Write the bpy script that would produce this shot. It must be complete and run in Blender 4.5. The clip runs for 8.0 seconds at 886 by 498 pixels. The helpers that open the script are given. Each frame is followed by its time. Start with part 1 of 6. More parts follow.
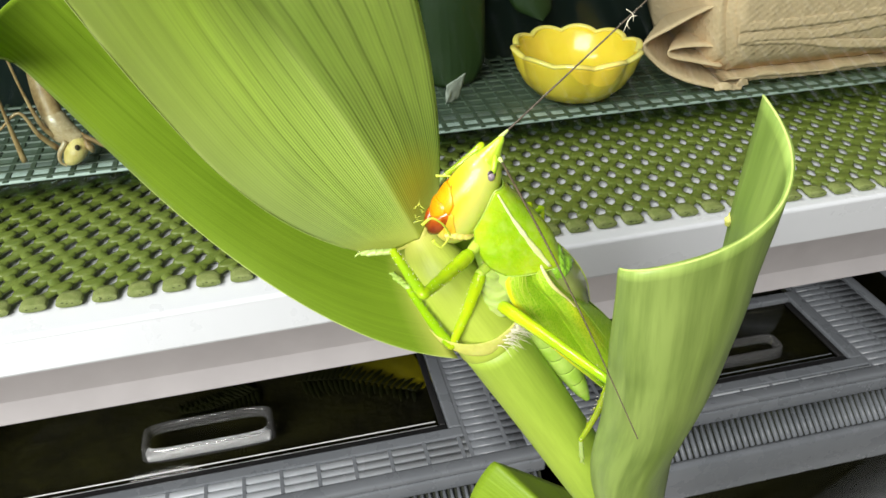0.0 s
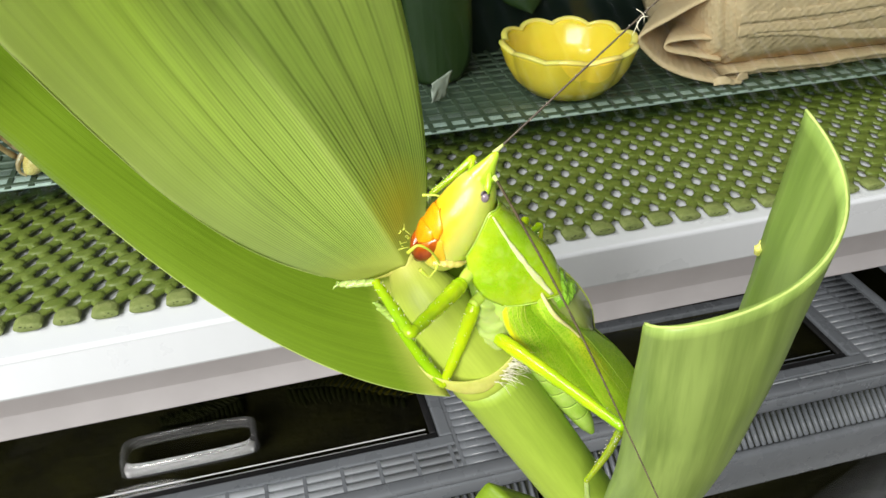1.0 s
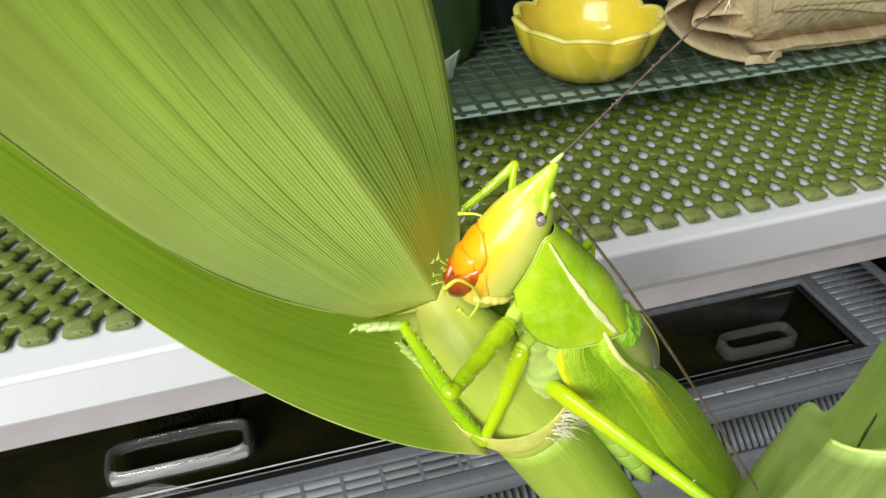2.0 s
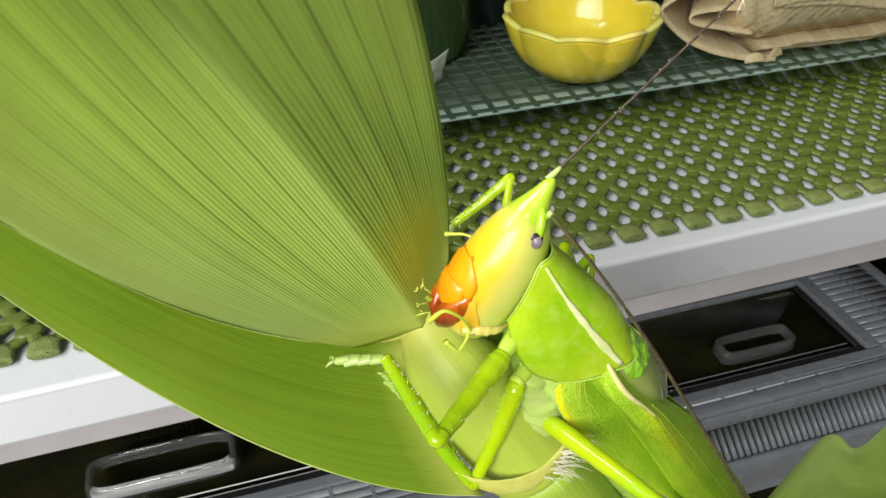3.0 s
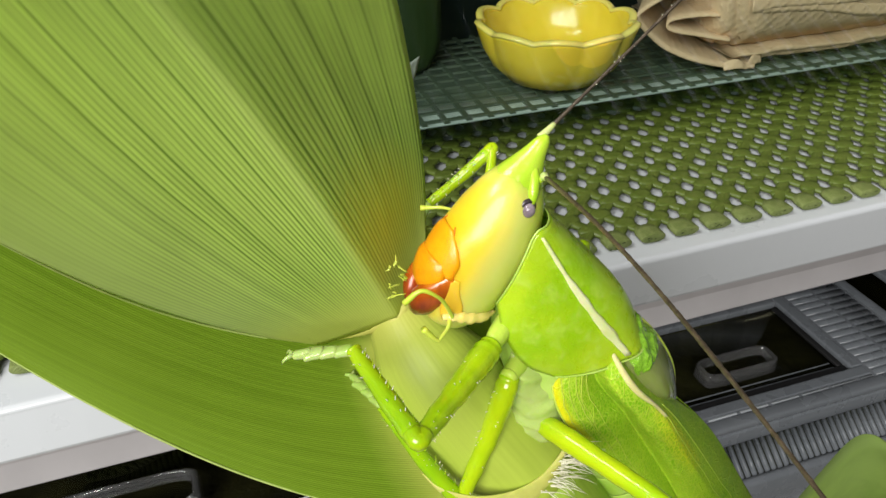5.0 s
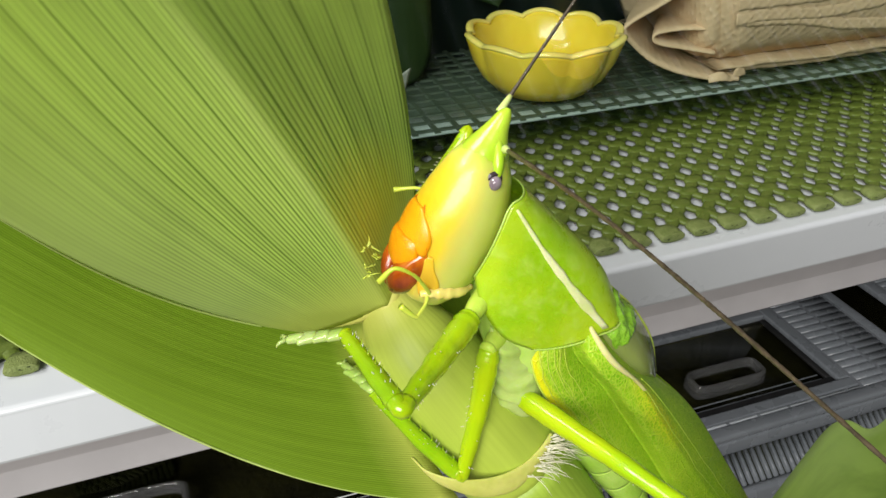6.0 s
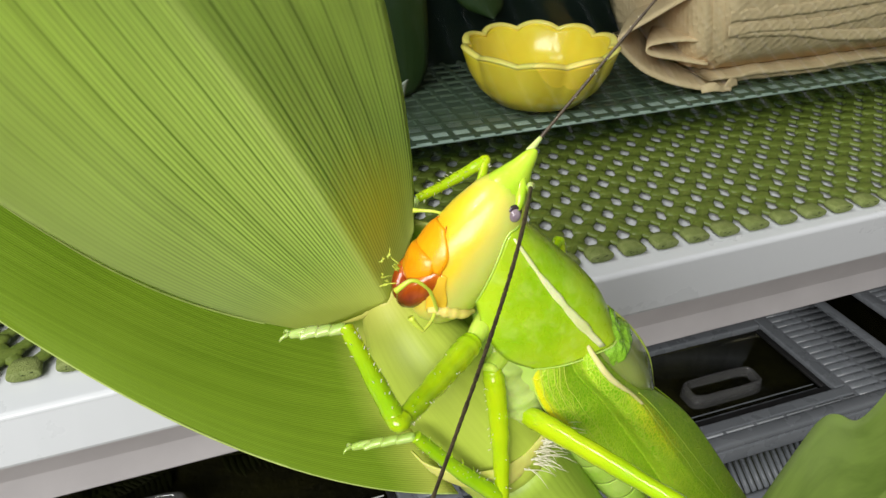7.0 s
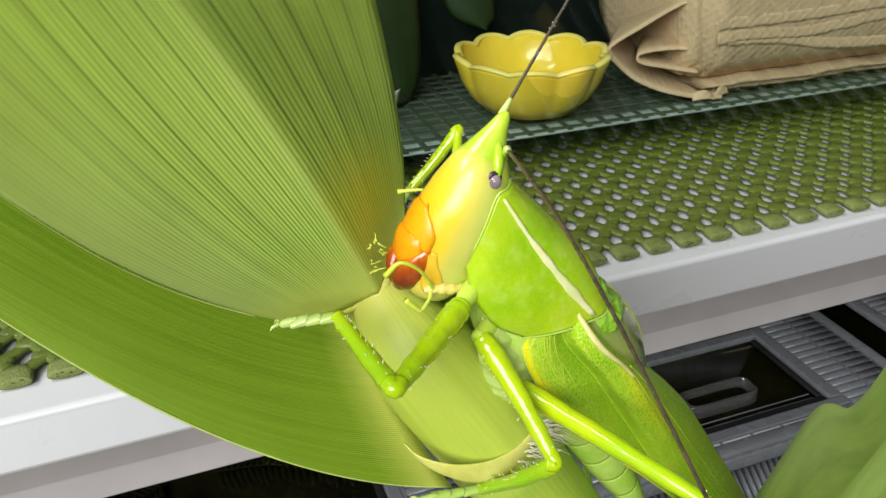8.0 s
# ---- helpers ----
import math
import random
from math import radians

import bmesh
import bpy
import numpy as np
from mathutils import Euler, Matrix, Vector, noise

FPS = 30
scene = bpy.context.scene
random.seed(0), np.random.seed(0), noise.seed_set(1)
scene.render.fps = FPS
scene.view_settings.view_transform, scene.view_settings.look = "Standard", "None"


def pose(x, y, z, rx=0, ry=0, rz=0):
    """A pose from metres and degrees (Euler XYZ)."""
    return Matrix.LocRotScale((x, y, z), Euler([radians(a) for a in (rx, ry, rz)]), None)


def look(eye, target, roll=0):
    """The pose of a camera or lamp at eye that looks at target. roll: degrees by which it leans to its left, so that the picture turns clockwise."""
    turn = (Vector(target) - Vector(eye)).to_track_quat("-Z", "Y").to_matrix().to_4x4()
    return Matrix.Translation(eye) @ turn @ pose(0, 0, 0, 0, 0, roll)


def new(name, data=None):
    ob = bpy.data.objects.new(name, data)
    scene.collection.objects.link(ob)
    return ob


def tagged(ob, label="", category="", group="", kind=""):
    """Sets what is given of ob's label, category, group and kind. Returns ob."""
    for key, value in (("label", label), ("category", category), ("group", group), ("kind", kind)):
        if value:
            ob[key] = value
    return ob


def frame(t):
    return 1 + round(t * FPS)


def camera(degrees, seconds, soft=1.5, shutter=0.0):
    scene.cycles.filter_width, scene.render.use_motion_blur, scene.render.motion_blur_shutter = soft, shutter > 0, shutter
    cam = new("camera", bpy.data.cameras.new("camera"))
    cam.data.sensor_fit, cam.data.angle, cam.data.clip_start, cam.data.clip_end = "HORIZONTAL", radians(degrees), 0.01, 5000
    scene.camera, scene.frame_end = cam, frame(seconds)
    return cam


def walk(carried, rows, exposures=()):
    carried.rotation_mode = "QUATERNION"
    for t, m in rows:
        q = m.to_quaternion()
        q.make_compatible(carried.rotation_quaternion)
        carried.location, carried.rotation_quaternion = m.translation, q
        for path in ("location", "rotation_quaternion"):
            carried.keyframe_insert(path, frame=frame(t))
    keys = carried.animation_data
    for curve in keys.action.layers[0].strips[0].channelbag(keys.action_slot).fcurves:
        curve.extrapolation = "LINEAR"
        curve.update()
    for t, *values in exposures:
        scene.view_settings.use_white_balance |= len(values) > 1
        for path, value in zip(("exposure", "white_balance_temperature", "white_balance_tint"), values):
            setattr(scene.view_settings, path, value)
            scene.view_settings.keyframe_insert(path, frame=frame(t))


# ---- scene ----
# Design space: centimetres, x along the shelf, y into it, z up from the top of the green mat.
BASE = 0.80  # height of the mat above the room's floor, in metres


def W(x, y, z):
    """A place of the design space, in metres of the world."""
    return Vector((x / 100, y / 100, z / 100 + BASE))


# ---------------------------------------------------------------- camera
cam = camera(58.67, 8.0)
ROWS = [
    (0, 0.016, -24.031, 15.801, 57.04, 1.00, -13.54),
    (0.5, 0.261, -23.108, 15.574, 56.79, 1.12, -14.17),
    (1, 0.446, -22.107, 15.411, 56.30, 1.20, -14.78),
    (1.5, 0.488, -20.492, 14.928, 55.23, 1.22, -15.27),
    (2, 0.377, -19.029, 14.525, 54.53, 1.16, -15.79),
    (3.5, 0.994, -17.642, 13.534, 54.50, 1.10, -17.07),
    (4, 1.044, -17.282, 12.792, 55.16, 1.02, -17.77),
    (4.5, 0.843, -16.955, 12.614, 56.13, 0.97, -18.24),
    (5, 0.929, -17.021, 12.510, 57.08, 0.77, -18.74),
    (6.5, 0.712, -17.711, 12.375, 58.90, 0.46, -19.40),
    (7, 0.665, -17.842, 12.368, 59.43, 0.52, -19.56),
    (7.5, 0.696, -17.993, 12.096, 60.07, 0.59, -19.82),
    (8, 0.651, -18.022, 12.038, 60.74, 0.74, -20.11),
]
walk(cam, [(t, pose(*W(x, y, z), rx, ry, rz)) for t, x, y, z, rx, ry, rz in ROWS], [(0.0, -0.07), (2.0, -0.29), (5.0, -0.50), (8.0, -0.47)])

# ---------------------------------------------------------------- light
world = bpy.data.worlds.new("room_air")
scene.world = world
world.use_nodes = True
world.node_tree.nodes["Background"].inputs[0].default_value = (0.75, 0.8, 0.85, 1)
world.node_tree.nodes["Background"].inputs[1].default_value = 0.045


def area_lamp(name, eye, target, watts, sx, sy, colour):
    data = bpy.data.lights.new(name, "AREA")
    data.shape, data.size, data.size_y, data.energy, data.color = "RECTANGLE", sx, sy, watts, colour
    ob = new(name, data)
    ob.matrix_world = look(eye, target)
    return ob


# two added lights without a fixture; B backlights the blade from overhead
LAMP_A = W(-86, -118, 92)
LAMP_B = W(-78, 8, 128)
area_lamp("added_area_light", LAMP_A, W(5, -2, 0), 66, 1.2, 0.9, (1.0, 0.98, 0.95))
area_lamp("added_area_light", LAMP_B, W(5, -2, 0), 22, 0.6, 0.4, (1.0, 0.98, 0.95))

# ---------------------------------------------------------------- materials


class Mat:
    """A small builder for node materials."""

    def __init__(self, name):
        self.m = bpy.data.materials.new(name)
        self.m.use_nodes = True
        self.t = self.m.node_tree
        self.b = self.t.nodes["Principled BSDF"]

    def node(self, kind):
        return self.t.nodes.new(kind)

    def link(self, a, b):
        self.t.links.new(a, b)

    def coord(self, out="Object", scale=(1, 1, 1)):
        c = self.node("ShaderNodeTexCoord")
        m = self.node("ShaderNodeMapping")
        m.inputs["Scale"].default_value = scale
        self.link(c.outputs[out], m.inputs["Vector"])
        return m.outputs["Vector"]

    def noise(self, vec, scale, detail=4.0, rough=0.55):
        n = self.node("ShaderNodeTexNoise")
        n.inputs["Scale"].default_value, n.inputs["Detail"].default_value, n.inputs["Roughness"].default_value = scale, detail, rough
        self.link(vec, n.inputs["Vector"])
        return n.outputs["Fac"]

    def ramp(self, fac, stops):
        r = self.node("ShaderNodeValToRGB")
        els = r.color_ramp.elements
        while len(els) < len(stops):
            els.new(0.5)
        for e, (p, c) in zip(els, stops):
            e.position, e.color = p, (*c, 1) if len(c) == 3 else c
        self.link(fac, r.inputs["Fac"])
        return r.outputs["Color"]

    def mix(self, fac, a, b, blend="MIX"):
        n = self.node("ShaderNodeMix")
        n.data_type, n.blend_type = "RGBA", blend
        for sock, v in ((n.inputs[0], fac), (n.inputs[6], a), (n.inputs[7], b)):
            if isinstance(v, (int, float)):
                sock.default_value = v
            elif isinstance(v, tuple):
                sock.default_value = (*v, 1)
            else:
                self.link(v, sock)
        return n.outputs[2]

    def math(self, op, a, b=0.0, clamp=False):
        n = self.node("ShaderNodeMath")
        n.operation, n.use_clamp = op, clamp
        for sock, v in ((n.inputs[0], a), (n.inputs[1], b)):
            if isinstance(v, (int, float)):
                sock.default_value = v
            else:
                self.link(v, sock)
        return n.outputs[0]

    def bump(self, height, strength, distance=0.001, normal=None):
        n = self.node("ShaderNodeBump")
        n.inputs["Strength"].default_value, n.inputs["Distance"].default_value = strength, distance
        self.link(height, n.inputs["Height"])
        if normal is not None:
            self.link(normal, n.inputs["Normal"])
        self.link(n.outputs["Normal"], self.b.inputs["Normal"])
        return n.outputs["Normal"]

    def set(self, colour=None, rough=None, metal=0.0, sss=0.0, sss_radius=(0.3, 0.5, 0.1), sss_scale=0.002, spec=0.5, coat=0.0, trans=0.0):
        b = self.b.inputs
        if colour is not None:
            if isinstance(colour, tuple):
                b["Base Color"].default_value = (*colour, 1)
            else:
                self.link(colour, b["Base Color"])
        if rough is not None:
            if isinstance(rough, (int, float)):
                b["Roughness"].default_value = rough
            else:
                self.link(rough, b["Roughness"])
        b["Metallic"].default_value, b["Specular IOR Level"].default_value = metal, spec
        b["Subsurface Weight"].default_value, b["Subsurface Scale"].default_value = sss, sss_scale
        b["Subsurface Radius"].default_value = sss_radius
        b["Coat Weight"].default_value, b["Transmission Weight"].default_value = coat, trans
        return self.m


def speckled(name, a, b, scale, rough=0.5, bump=0.1, dist=0.0005, sss=0.0, fine=4.0, spec=0.5, coat=0.0, grain=0.25):
    """Two close colours in soft patches, with a fine grain in colour and relief."""
    k = Mat(name)
    v = k.coord()
    big, small = k.noise(v, scale), k.noise(v, scale * fine, 6)
    col = k.mix(k.ramp(big, [(0.35, (0, 0, 0)), (0.65, (1, 1, 1))]), a, b)
    col = k.mix(grain, col, k.ramp(small, [(0.3, tuple(c * 0.75 for c in a)), (0.7, tuple(min(1, c * 1.2) for c in b))]))
    k.bump(k.mix(0.5, big, small), bump, dist)
    r = k.math("ADD", k.math("MULTIPLY", small, 0.15), rough - 0.07)
    return k.set(col, r, sss=sss, spec=spec, coat=coat)


def leaf_material(name, light, dark, veins, glow=0.25, waxy=0.42, vein_dark=0.55, base_tint=None, spot_tint=None, relief=0.25, ridges=1.0, rib_shine=None, streaks=0.0, bloom=None):
    """A grass-like blade: fine parallel veins run along it; patches of paler green, a waxy skin, light passes through."""
    k = Mat(name)
    uvn = k.node("ShaderNodeUVMap")
    uvn.uv_map = "UVMap"
    uv = uvn.outputs["UV"]
    sep = k.node("ShaderNodeSeparateXYZ")
    k.link(uv, sep.inputs[0])
    u, vv = sep.outputs[0], sep.outputs[1]
    wob = k.noise(k.coord("Object"), 90, 3)
    uu = k.math("ADD", u, k.math("MULTIPLY", k.math("SUBTRACT", wob, 0.5), 0.004))
    wave = k.math("SINE", k.math("MULTIPLY", uu, veins * 6.2832))
    thin = k.math("POWER", k.math("ADD", k.math("MULTIPLY", wave, 0.5), 0.5, True), 1.9)
    major = k.math("POWER", k.math("ADD", k.math("MULTIPLY", k.math("SINE", k.math("MULTIPLY", uu, veins * 6.2832 / 5.0)), 0.5), 0.5, True), 30.0)
    lane = k.node("ShaderNodeCombineXYZ")
    k.link(k.math("MULTIPLY", uu, veins * 0.6), lane.inputs[0])
    k.link(k.math("MULTIPLY", vv, 0.8), lane.inputs[1])
    thin = k.math("MULTIPLY", thin, k.ramp(k.noise(lane.outputs[0], 1.0, 2), [(0.32, (0.75,) * 3), (0.62, (1.25,) * 3)]))
    past = k.math("MULTIPLY", k.math("SUBTRACT", u, 0.62, True), 0.4)
    base_in = k.ramp(k.math("ADD", vv, past), [(0.22, (1, 1, 1)), (0.52, (0.60,) * 3), (0.80, (0.08,) * 3)])
    thin = k.math("ADD", k.math("MULTIPLY", thin, base_in), k.math("MULTIPLY", major, 0.42), True)
    wave2 = k.math("SINE", k.math("MULTIPLY", uu, veins * 6.2832 / 7.3))
    # long streaks that differ from vein to vein
    st = k.node("ShaderNodeCombineXYZ")
    k.link(k.math("MULTIPLY", uu, veins * 0.45), st.inputs[0])
    k.link(k.math("MULTIPLY", vv, 1.5), st.inputs[1])
    streak = k.noise(st.outputs[0], 1.0, 5, 0.65)
    patch = k.noise(k.coord("Object"), 22, 3)
    col = k.mix(k.ramp(patch, [(0.3, (0, 0, 0)), (0.72, (1, 1, 1))]), dark, light)
    col = k.mix(k.ramp(streak, [(0.35, (0, 0, 0)), (0.7, (0.45, 0.45, 0.45))]), col, tuple(min(1, c * 1.4) for c in light))
    fade = k.ramp(k.math("SUBTRACT", k.math("ADD", k.math("MULTIPLY", patch, 0.35), k.math("MULTIPLY", u, 0.65)), k.math("MULTIPLY", k.math("SUBTRACT", vv, 0.45), 0.7)), [(0.04, (0.15,) * 3), (0.28, (1, 1, 1))])
    col = k.mix(k.math("MULTIPLY", k.math("MULTIPLY", thin, fade), vein_dark), col, (dark[0] * 0.28, dark[1] * 0.38, dark[2] * 0.24))
    if streaks:
        col = k.mix(k.math("MULTIPLY", k.ramp(streak, [(0.34, (1, 1, 1)), (0.56, (0, 0, 0))]), streaks), col, tuple(c * 0.55 for c in dark))
    if bloom:
        col = k.mix(k.ramp(k.math("ADD", u, k.math("MULTIPLY", k.math("SUBTRACT", patch, 0.5), 0.15)), [(0.0, (0.75,) * 3), (0.14, (0.45,) * 3), (0.34, (0, 0, 0))]), col, bloom)
    # pale band by the midrib, with its highlight put into the colour
    if rib_shine:
        band = k.math("ABSOLUTE", k.math("SUBTRACT", uu, rib_shine[0]))
        col = k.mix(k.ramp(band, [(0.0, (0.5,) * 3), (rib_shine[1] * 0.5, (0.35,) * 3), (rib_shine[1], (0, 0, 0))]), col, rib_shine[2])
    # another tint that fades out round one place on the blade
    if spot_tint:
        d = k.math("ADD", k.math("POWER", k.math("MULTIPLY", k.math("SUBTRACT", u, spot_tint[0]), 4.2), 2.0), k.math("POWER", k.math("MULTIPLY", k.math("SUBTRACT", vv, spot_tint[1]), 4.0), 2.0))
        col = k.mix(k.ramp(k.math("ADD", d, k.math("MULTIPLY", k.math("SUBTRACT", streak, 0.5), 0.5)), [(0.0, (0.75, 0.75, 0.75)), (0.4, (0.32, 0.32, 0.32)), (0.9, (0, 0, 0))]), col, spot_tint[2])
    if base_tint:
        fac = k.ramp(k.math("ADD", vv, k.math("MULTIPLY", k.math("SUBTRACT", patch, 0.5), 0.05)), [(0.0, (1, 1, 1)), (base_tint[1] * 0.3, (0.8, 0.8, 0.8)), (base_tint[1] * 0.65, (0.3, 0.3, 0.3)), (base_tint[1], (0, 0, 0))])
        col = k.mix(fac, col, base_tint[0])
    h = k.math("ADD", k.math("MULTIPLY", k.math("MULTIPLY", thin, fade), -ridges), k.math("MULTIPLY", wave2, 0.35))
    k.bump(k.math("ADD", h, k.math("MULTIPLY", streak, 0.8)), relief, 0.00025)
    rough = k.ramp(streak, [(0.2, (waxy - 0.08,) * 3), (0.8, (waxy + 0.12,) * 3)])
    k.set(col, rough, spec=0.4)
    # light through the blade
    tr = k.node("ShaderNodeBsdfTranslucent")
    k.link(k.mix(0.3, k.mix(1.0, col, (1.5, 1.5, 1.5), "MULTIPLY"), tuple(min(1, c * 1.7) for c in light)), tr.inputs["Color"])
    mixs = k.node("ShaderNodeMixShader")
    mixs.inputs[0].default_value = glow
    out = k.t.nodes["Material Output"]
    k.link(k.b.outputs[0], mixs.inputs[1])
    k.link(tr.outputs[0], mixs.inputs[2])
    k.link(mixs.outputs[0], out.inputs["Surface"])
    return k.m


def clear_material(name, tint=(0.95, 1.0, 0.98), ior=1.45, rough=0.02, gain=1.0):
    """Clear sheet: most light goes through, the skin mirrors the room."""
    k = Mat(name)
    tr = k.node("ShaderNodeBsdfTransparent")
    tr.inputs[0].default_value = (*tint, 1)
    gl = k.node("ShaderNodeBsdfGlossy")
    gl.inputs["Roughness"].default_value = rough
    fr = k.node("ShaderNodeLayerWeight")
    fr.inputs["Blend"].default_value = 0.5
    mx = k.node("ShaderNodeMixShader")
    face = ((ior - 1) / (ior + 1)) ** 2
    k.link(k.math("MULTIPLY", k.math("ADD", k.math("MULTIPLY", k.math("POWER", fr.outputs["Facing"], 5.0), 1 - face), face), gain, True), mx.inputs[0])
    k.link(tr.outputs[0], mx.inputs[1])
    k.link(gl.outputs[0], mx.inputs[2])
    k.link(mx.outputs[0], k.t.nodes["Material Output"].inputs["Surface"])
    return k.m


WHITE = speckled("white_enamel", (0.54, 0.565, 0.585), (0.57, 0.595, 0.615), 9, 0.28, 0.0, 0.0002, grain=0.01)
APRON = speckled("grey_lilac_paint", (0.52, 0.50, 0.505), (0.57, 0.55, 0.555), 12, 0.42, 0.04, 0.0003, grain=0.1)
MATG = speckled("olive_vinyl", (0.082, 0.122, 0.017), (0.116, 0.156, 0.026), 300, 0.38, 0.5, 0.0005)
LINER = speckled("dark_green_vinyl", (0.045, 0.064, 0.042), (0.06, 0.08, 0.052), 120, 0.5, 0.2, 0.0005)
LINER_SHADED = speckled("shaded_liner_sheet", (0.042, 0.060, 0.042), (0.060, 0.080, 0.056), 60, 0.5, 0.1)
LINER_LIT = speckled("lit_liner_square", (0.29, 0.34, 0.31), (0.38, 0.43, 0.39), 60, 0.5, 0.1)
PORE = speckled("cut_foam_vinyl", (0.13, 0.175, 0.035), (0.20, 0.24, 0.07), 500, 0.6, 0.8, 0.001)
PORE_SHADE = speckled("pore_shade", (0.03, 0.045, 0.008), (0.05, 0.07, 0.012), 500, 0.8, 0.2)
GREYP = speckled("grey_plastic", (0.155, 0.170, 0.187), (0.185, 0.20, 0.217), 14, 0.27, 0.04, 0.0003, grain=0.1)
RIB_LIT = speckled("lit_grey_plastic", (0.40, 0.43, 0.46), (0.46, 0.49, 0.52), 14, 0.26, 0.04, 0.0003, grain=0.1)
DARKP = speckled("black_plastic", (0.004, 0.004, 0.005), (0.012, 0.012, 0.012), 30, 0.62, 0.02, 0.0002)
SLOT_SHADE = speckled("slot_shade", (0.008, 0.012, 0.008), (0.03, 0.035, 0.015), 14, 0.7, 0.2)
SOIL = speckled("mossy_substrate", (0.004, 0.004, 0.002), (0.030, 0.030, 0.005), 34, 0.85, 0.8, 0.004)
TEAL = speckled("dark_teal_wall", (0.008, 0.018, 0.017), (0.016, 0.03, 0.028), 6, 0.5, 0.05)
YELLOW = speckled("yellow_glaze", (0.80, 0.55, 0.03), (0.86, 0.62, 0.06), 20, 0.2, 0.01, 0.0003, sss=0.3, coat=0.35)
YRIM = speckled("pale_yellow_glaze", (0.83, 0.64, 0.13), (0.86, 0.69, 0.19), 20, 0.12, 0.01, 0.0003, sss=0.2, coat=0.5)
PAPERW = speckled("white_paper", (0.36, 0.36, 0.31), (0.46, 0.46, 0.40), 60, 0.8, 0.2)
WALLM = speckled("room_paint", (0.26, 0.26, 0.26), (0.31, 0.31, 0.30), 3, 0.8, 0.1)
FLOORM = speckled("room_floor", (0.20, 0.16, 0.12), (0.26, 0.21, 0.16), 6, 0.5, 0.1)
GLASS = clear_material("tank_glass", (0.82, 0.9, 0.88), 1.45, 0.05, 0.3)
SMOKE = clear_material("smoked_window", (0.55, 0.55, 0.43), 1.5, 0.06, 0.3)
CLEAR = Mat("clear_handle").set((0.97, 0.98, 0.98), 0.07, trans=0.95, coat=0.6)
GLINT = Mat("white_glint").set((0.85, 0.86, 0.86), 0.2, trans=0.15)


def towel_material():
    k = Mat("kraft_paper")
    v = k.coord("Object")
    v.node.inputs["Rotation"].default_value = (0.3, 0.6, 0.4)
    vo = k.node("ShaderNodeTexVoronoi")
    vo.feature = "SMOOTH_F1"
    vo.inputs["Scale"].default_value, vo.inputs["Randomness"].default_value = 380, 0.15
    k.link(v, vo.inputs["Vector"])
    big, fib = k.noise(v, 25), k.noise(v, 700, 6)
    col = k.mix(big, (0.55, 0.36, 0.20), (0.65, 0.455, 0.28))
    col = k.mix(0.3, col, k.ramp(fib, [(0.3, (0.36, 0.24, 0.14)), (0.7, (0.62, 0.47, 0.33))]))
    k.bump(k.math("ADD", k.math("MULTIPLY", vo.outputs["Distance"], -1.2), k.math("MULTIPLY", fib, 0.15)), 0.5, 0.0011)
    return k.set(col, 0.9, spec=0.2)


TOWEL = towel_material()
LEAF_A = leaf_material("broad_blade", (0.57, 0.71, 0.18), (0.46, 0.62, 0.14), 78, 0.42, 0.42, 0.95, ((0.54, 0.60, 0.14), 0.20), (0.80, 0.17, (0.60, 0.57, 0.05)), rib_shine=(0.60, 0.022, (0.56, 0.68, 0.20)), streaks=0.12, bloom=(0.50, 0.60, 0.24))
LEAF_B = leaf_material("second_blade", (0.205, 0.32, 0.018), (0.14, 0.24, 0.011), 130, 0.18, 0.42, 0.35, ((0.50, 0.54, 0.10), 0.07), relief=0.25)
LEAF_C = leaf_material("cut_sheath_blade", (0.32, 0.43, 0.11), (0.21, 0.34, 0.06), 15, 0.15, 0.36, 0.0, relief=0.35, ridges=0.0, streaks=0.65)
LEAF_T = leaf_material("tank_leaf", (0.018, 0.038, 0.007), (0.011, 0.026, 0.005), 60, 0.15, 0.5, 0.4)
STEM = leaf_material("stem_skin", (0.31, 0.43, 0.05), (0.25, 0.38, 0.04), 50, 0.0, 0.45, 0.05, relief=0.08)
STEM_TOP = leaf_material("pale_stem_skin", (0.38, 0.47, 0.06), (0.31, 0.42, 0.045), 50, 0.0, 0.45, 0.05, ((0.55, 0.53, 0.12), 0.45), relief=0.08)
EDGE = speckled("pale_cut_edge", (0.34, 0.46, 0.10), (0.43, 0.53, 0.15), 150, 0.6, 0.2)
SCAR = speckled("dark_leaf_scar", (0.05, 0.08, 0.015), (0.10, 0.14, 0.03), 300, 0.6, 0.3)
COLLAR = speckled("dry_collar", (0.52, 0.54, 0.10), (0.62, 0.61, 0.18), 120, 0.6, 0.3, sss=0.3)
HAIR = speckled("white_hair", (0.72, 0.68, 0.5), (0.85, 0.82, 0.68), 200, 0.5, 0.0)

# ---------------------------------------------------------------- mesh helpers
def mesh_of(name, verts, faces, origin=(0, 0, 0), smooth=True, uvs=None):
    """A mesh from design-space points (cm) about an origin."""
    ox, oy, oz = origin
    me = bpy.data.meshes.new(name)
    me.from_pydata([((x - ox) / 100, (y - oy) / 100, (z - oz) / 100) for x, y, z in verts], [], faces)
    if smooth:
        me.polygons.foreach_set("use_smooth", [True] * len(me.polygons))
    if uvs is not None:
        layer = me.uv_layers.new(name="UVMap")
        for loop in me.loops:
            layer.data[loop.index].uv = uvs[loop.vertex_index]
    bm = bmesh.new()
    bm.from_mesh(me)
    bmesh.ops.recalc_face_normals(bm, faces=bm.faces)
    bm.to_mesh(me)
    bm.free()
    me.update()
    return me


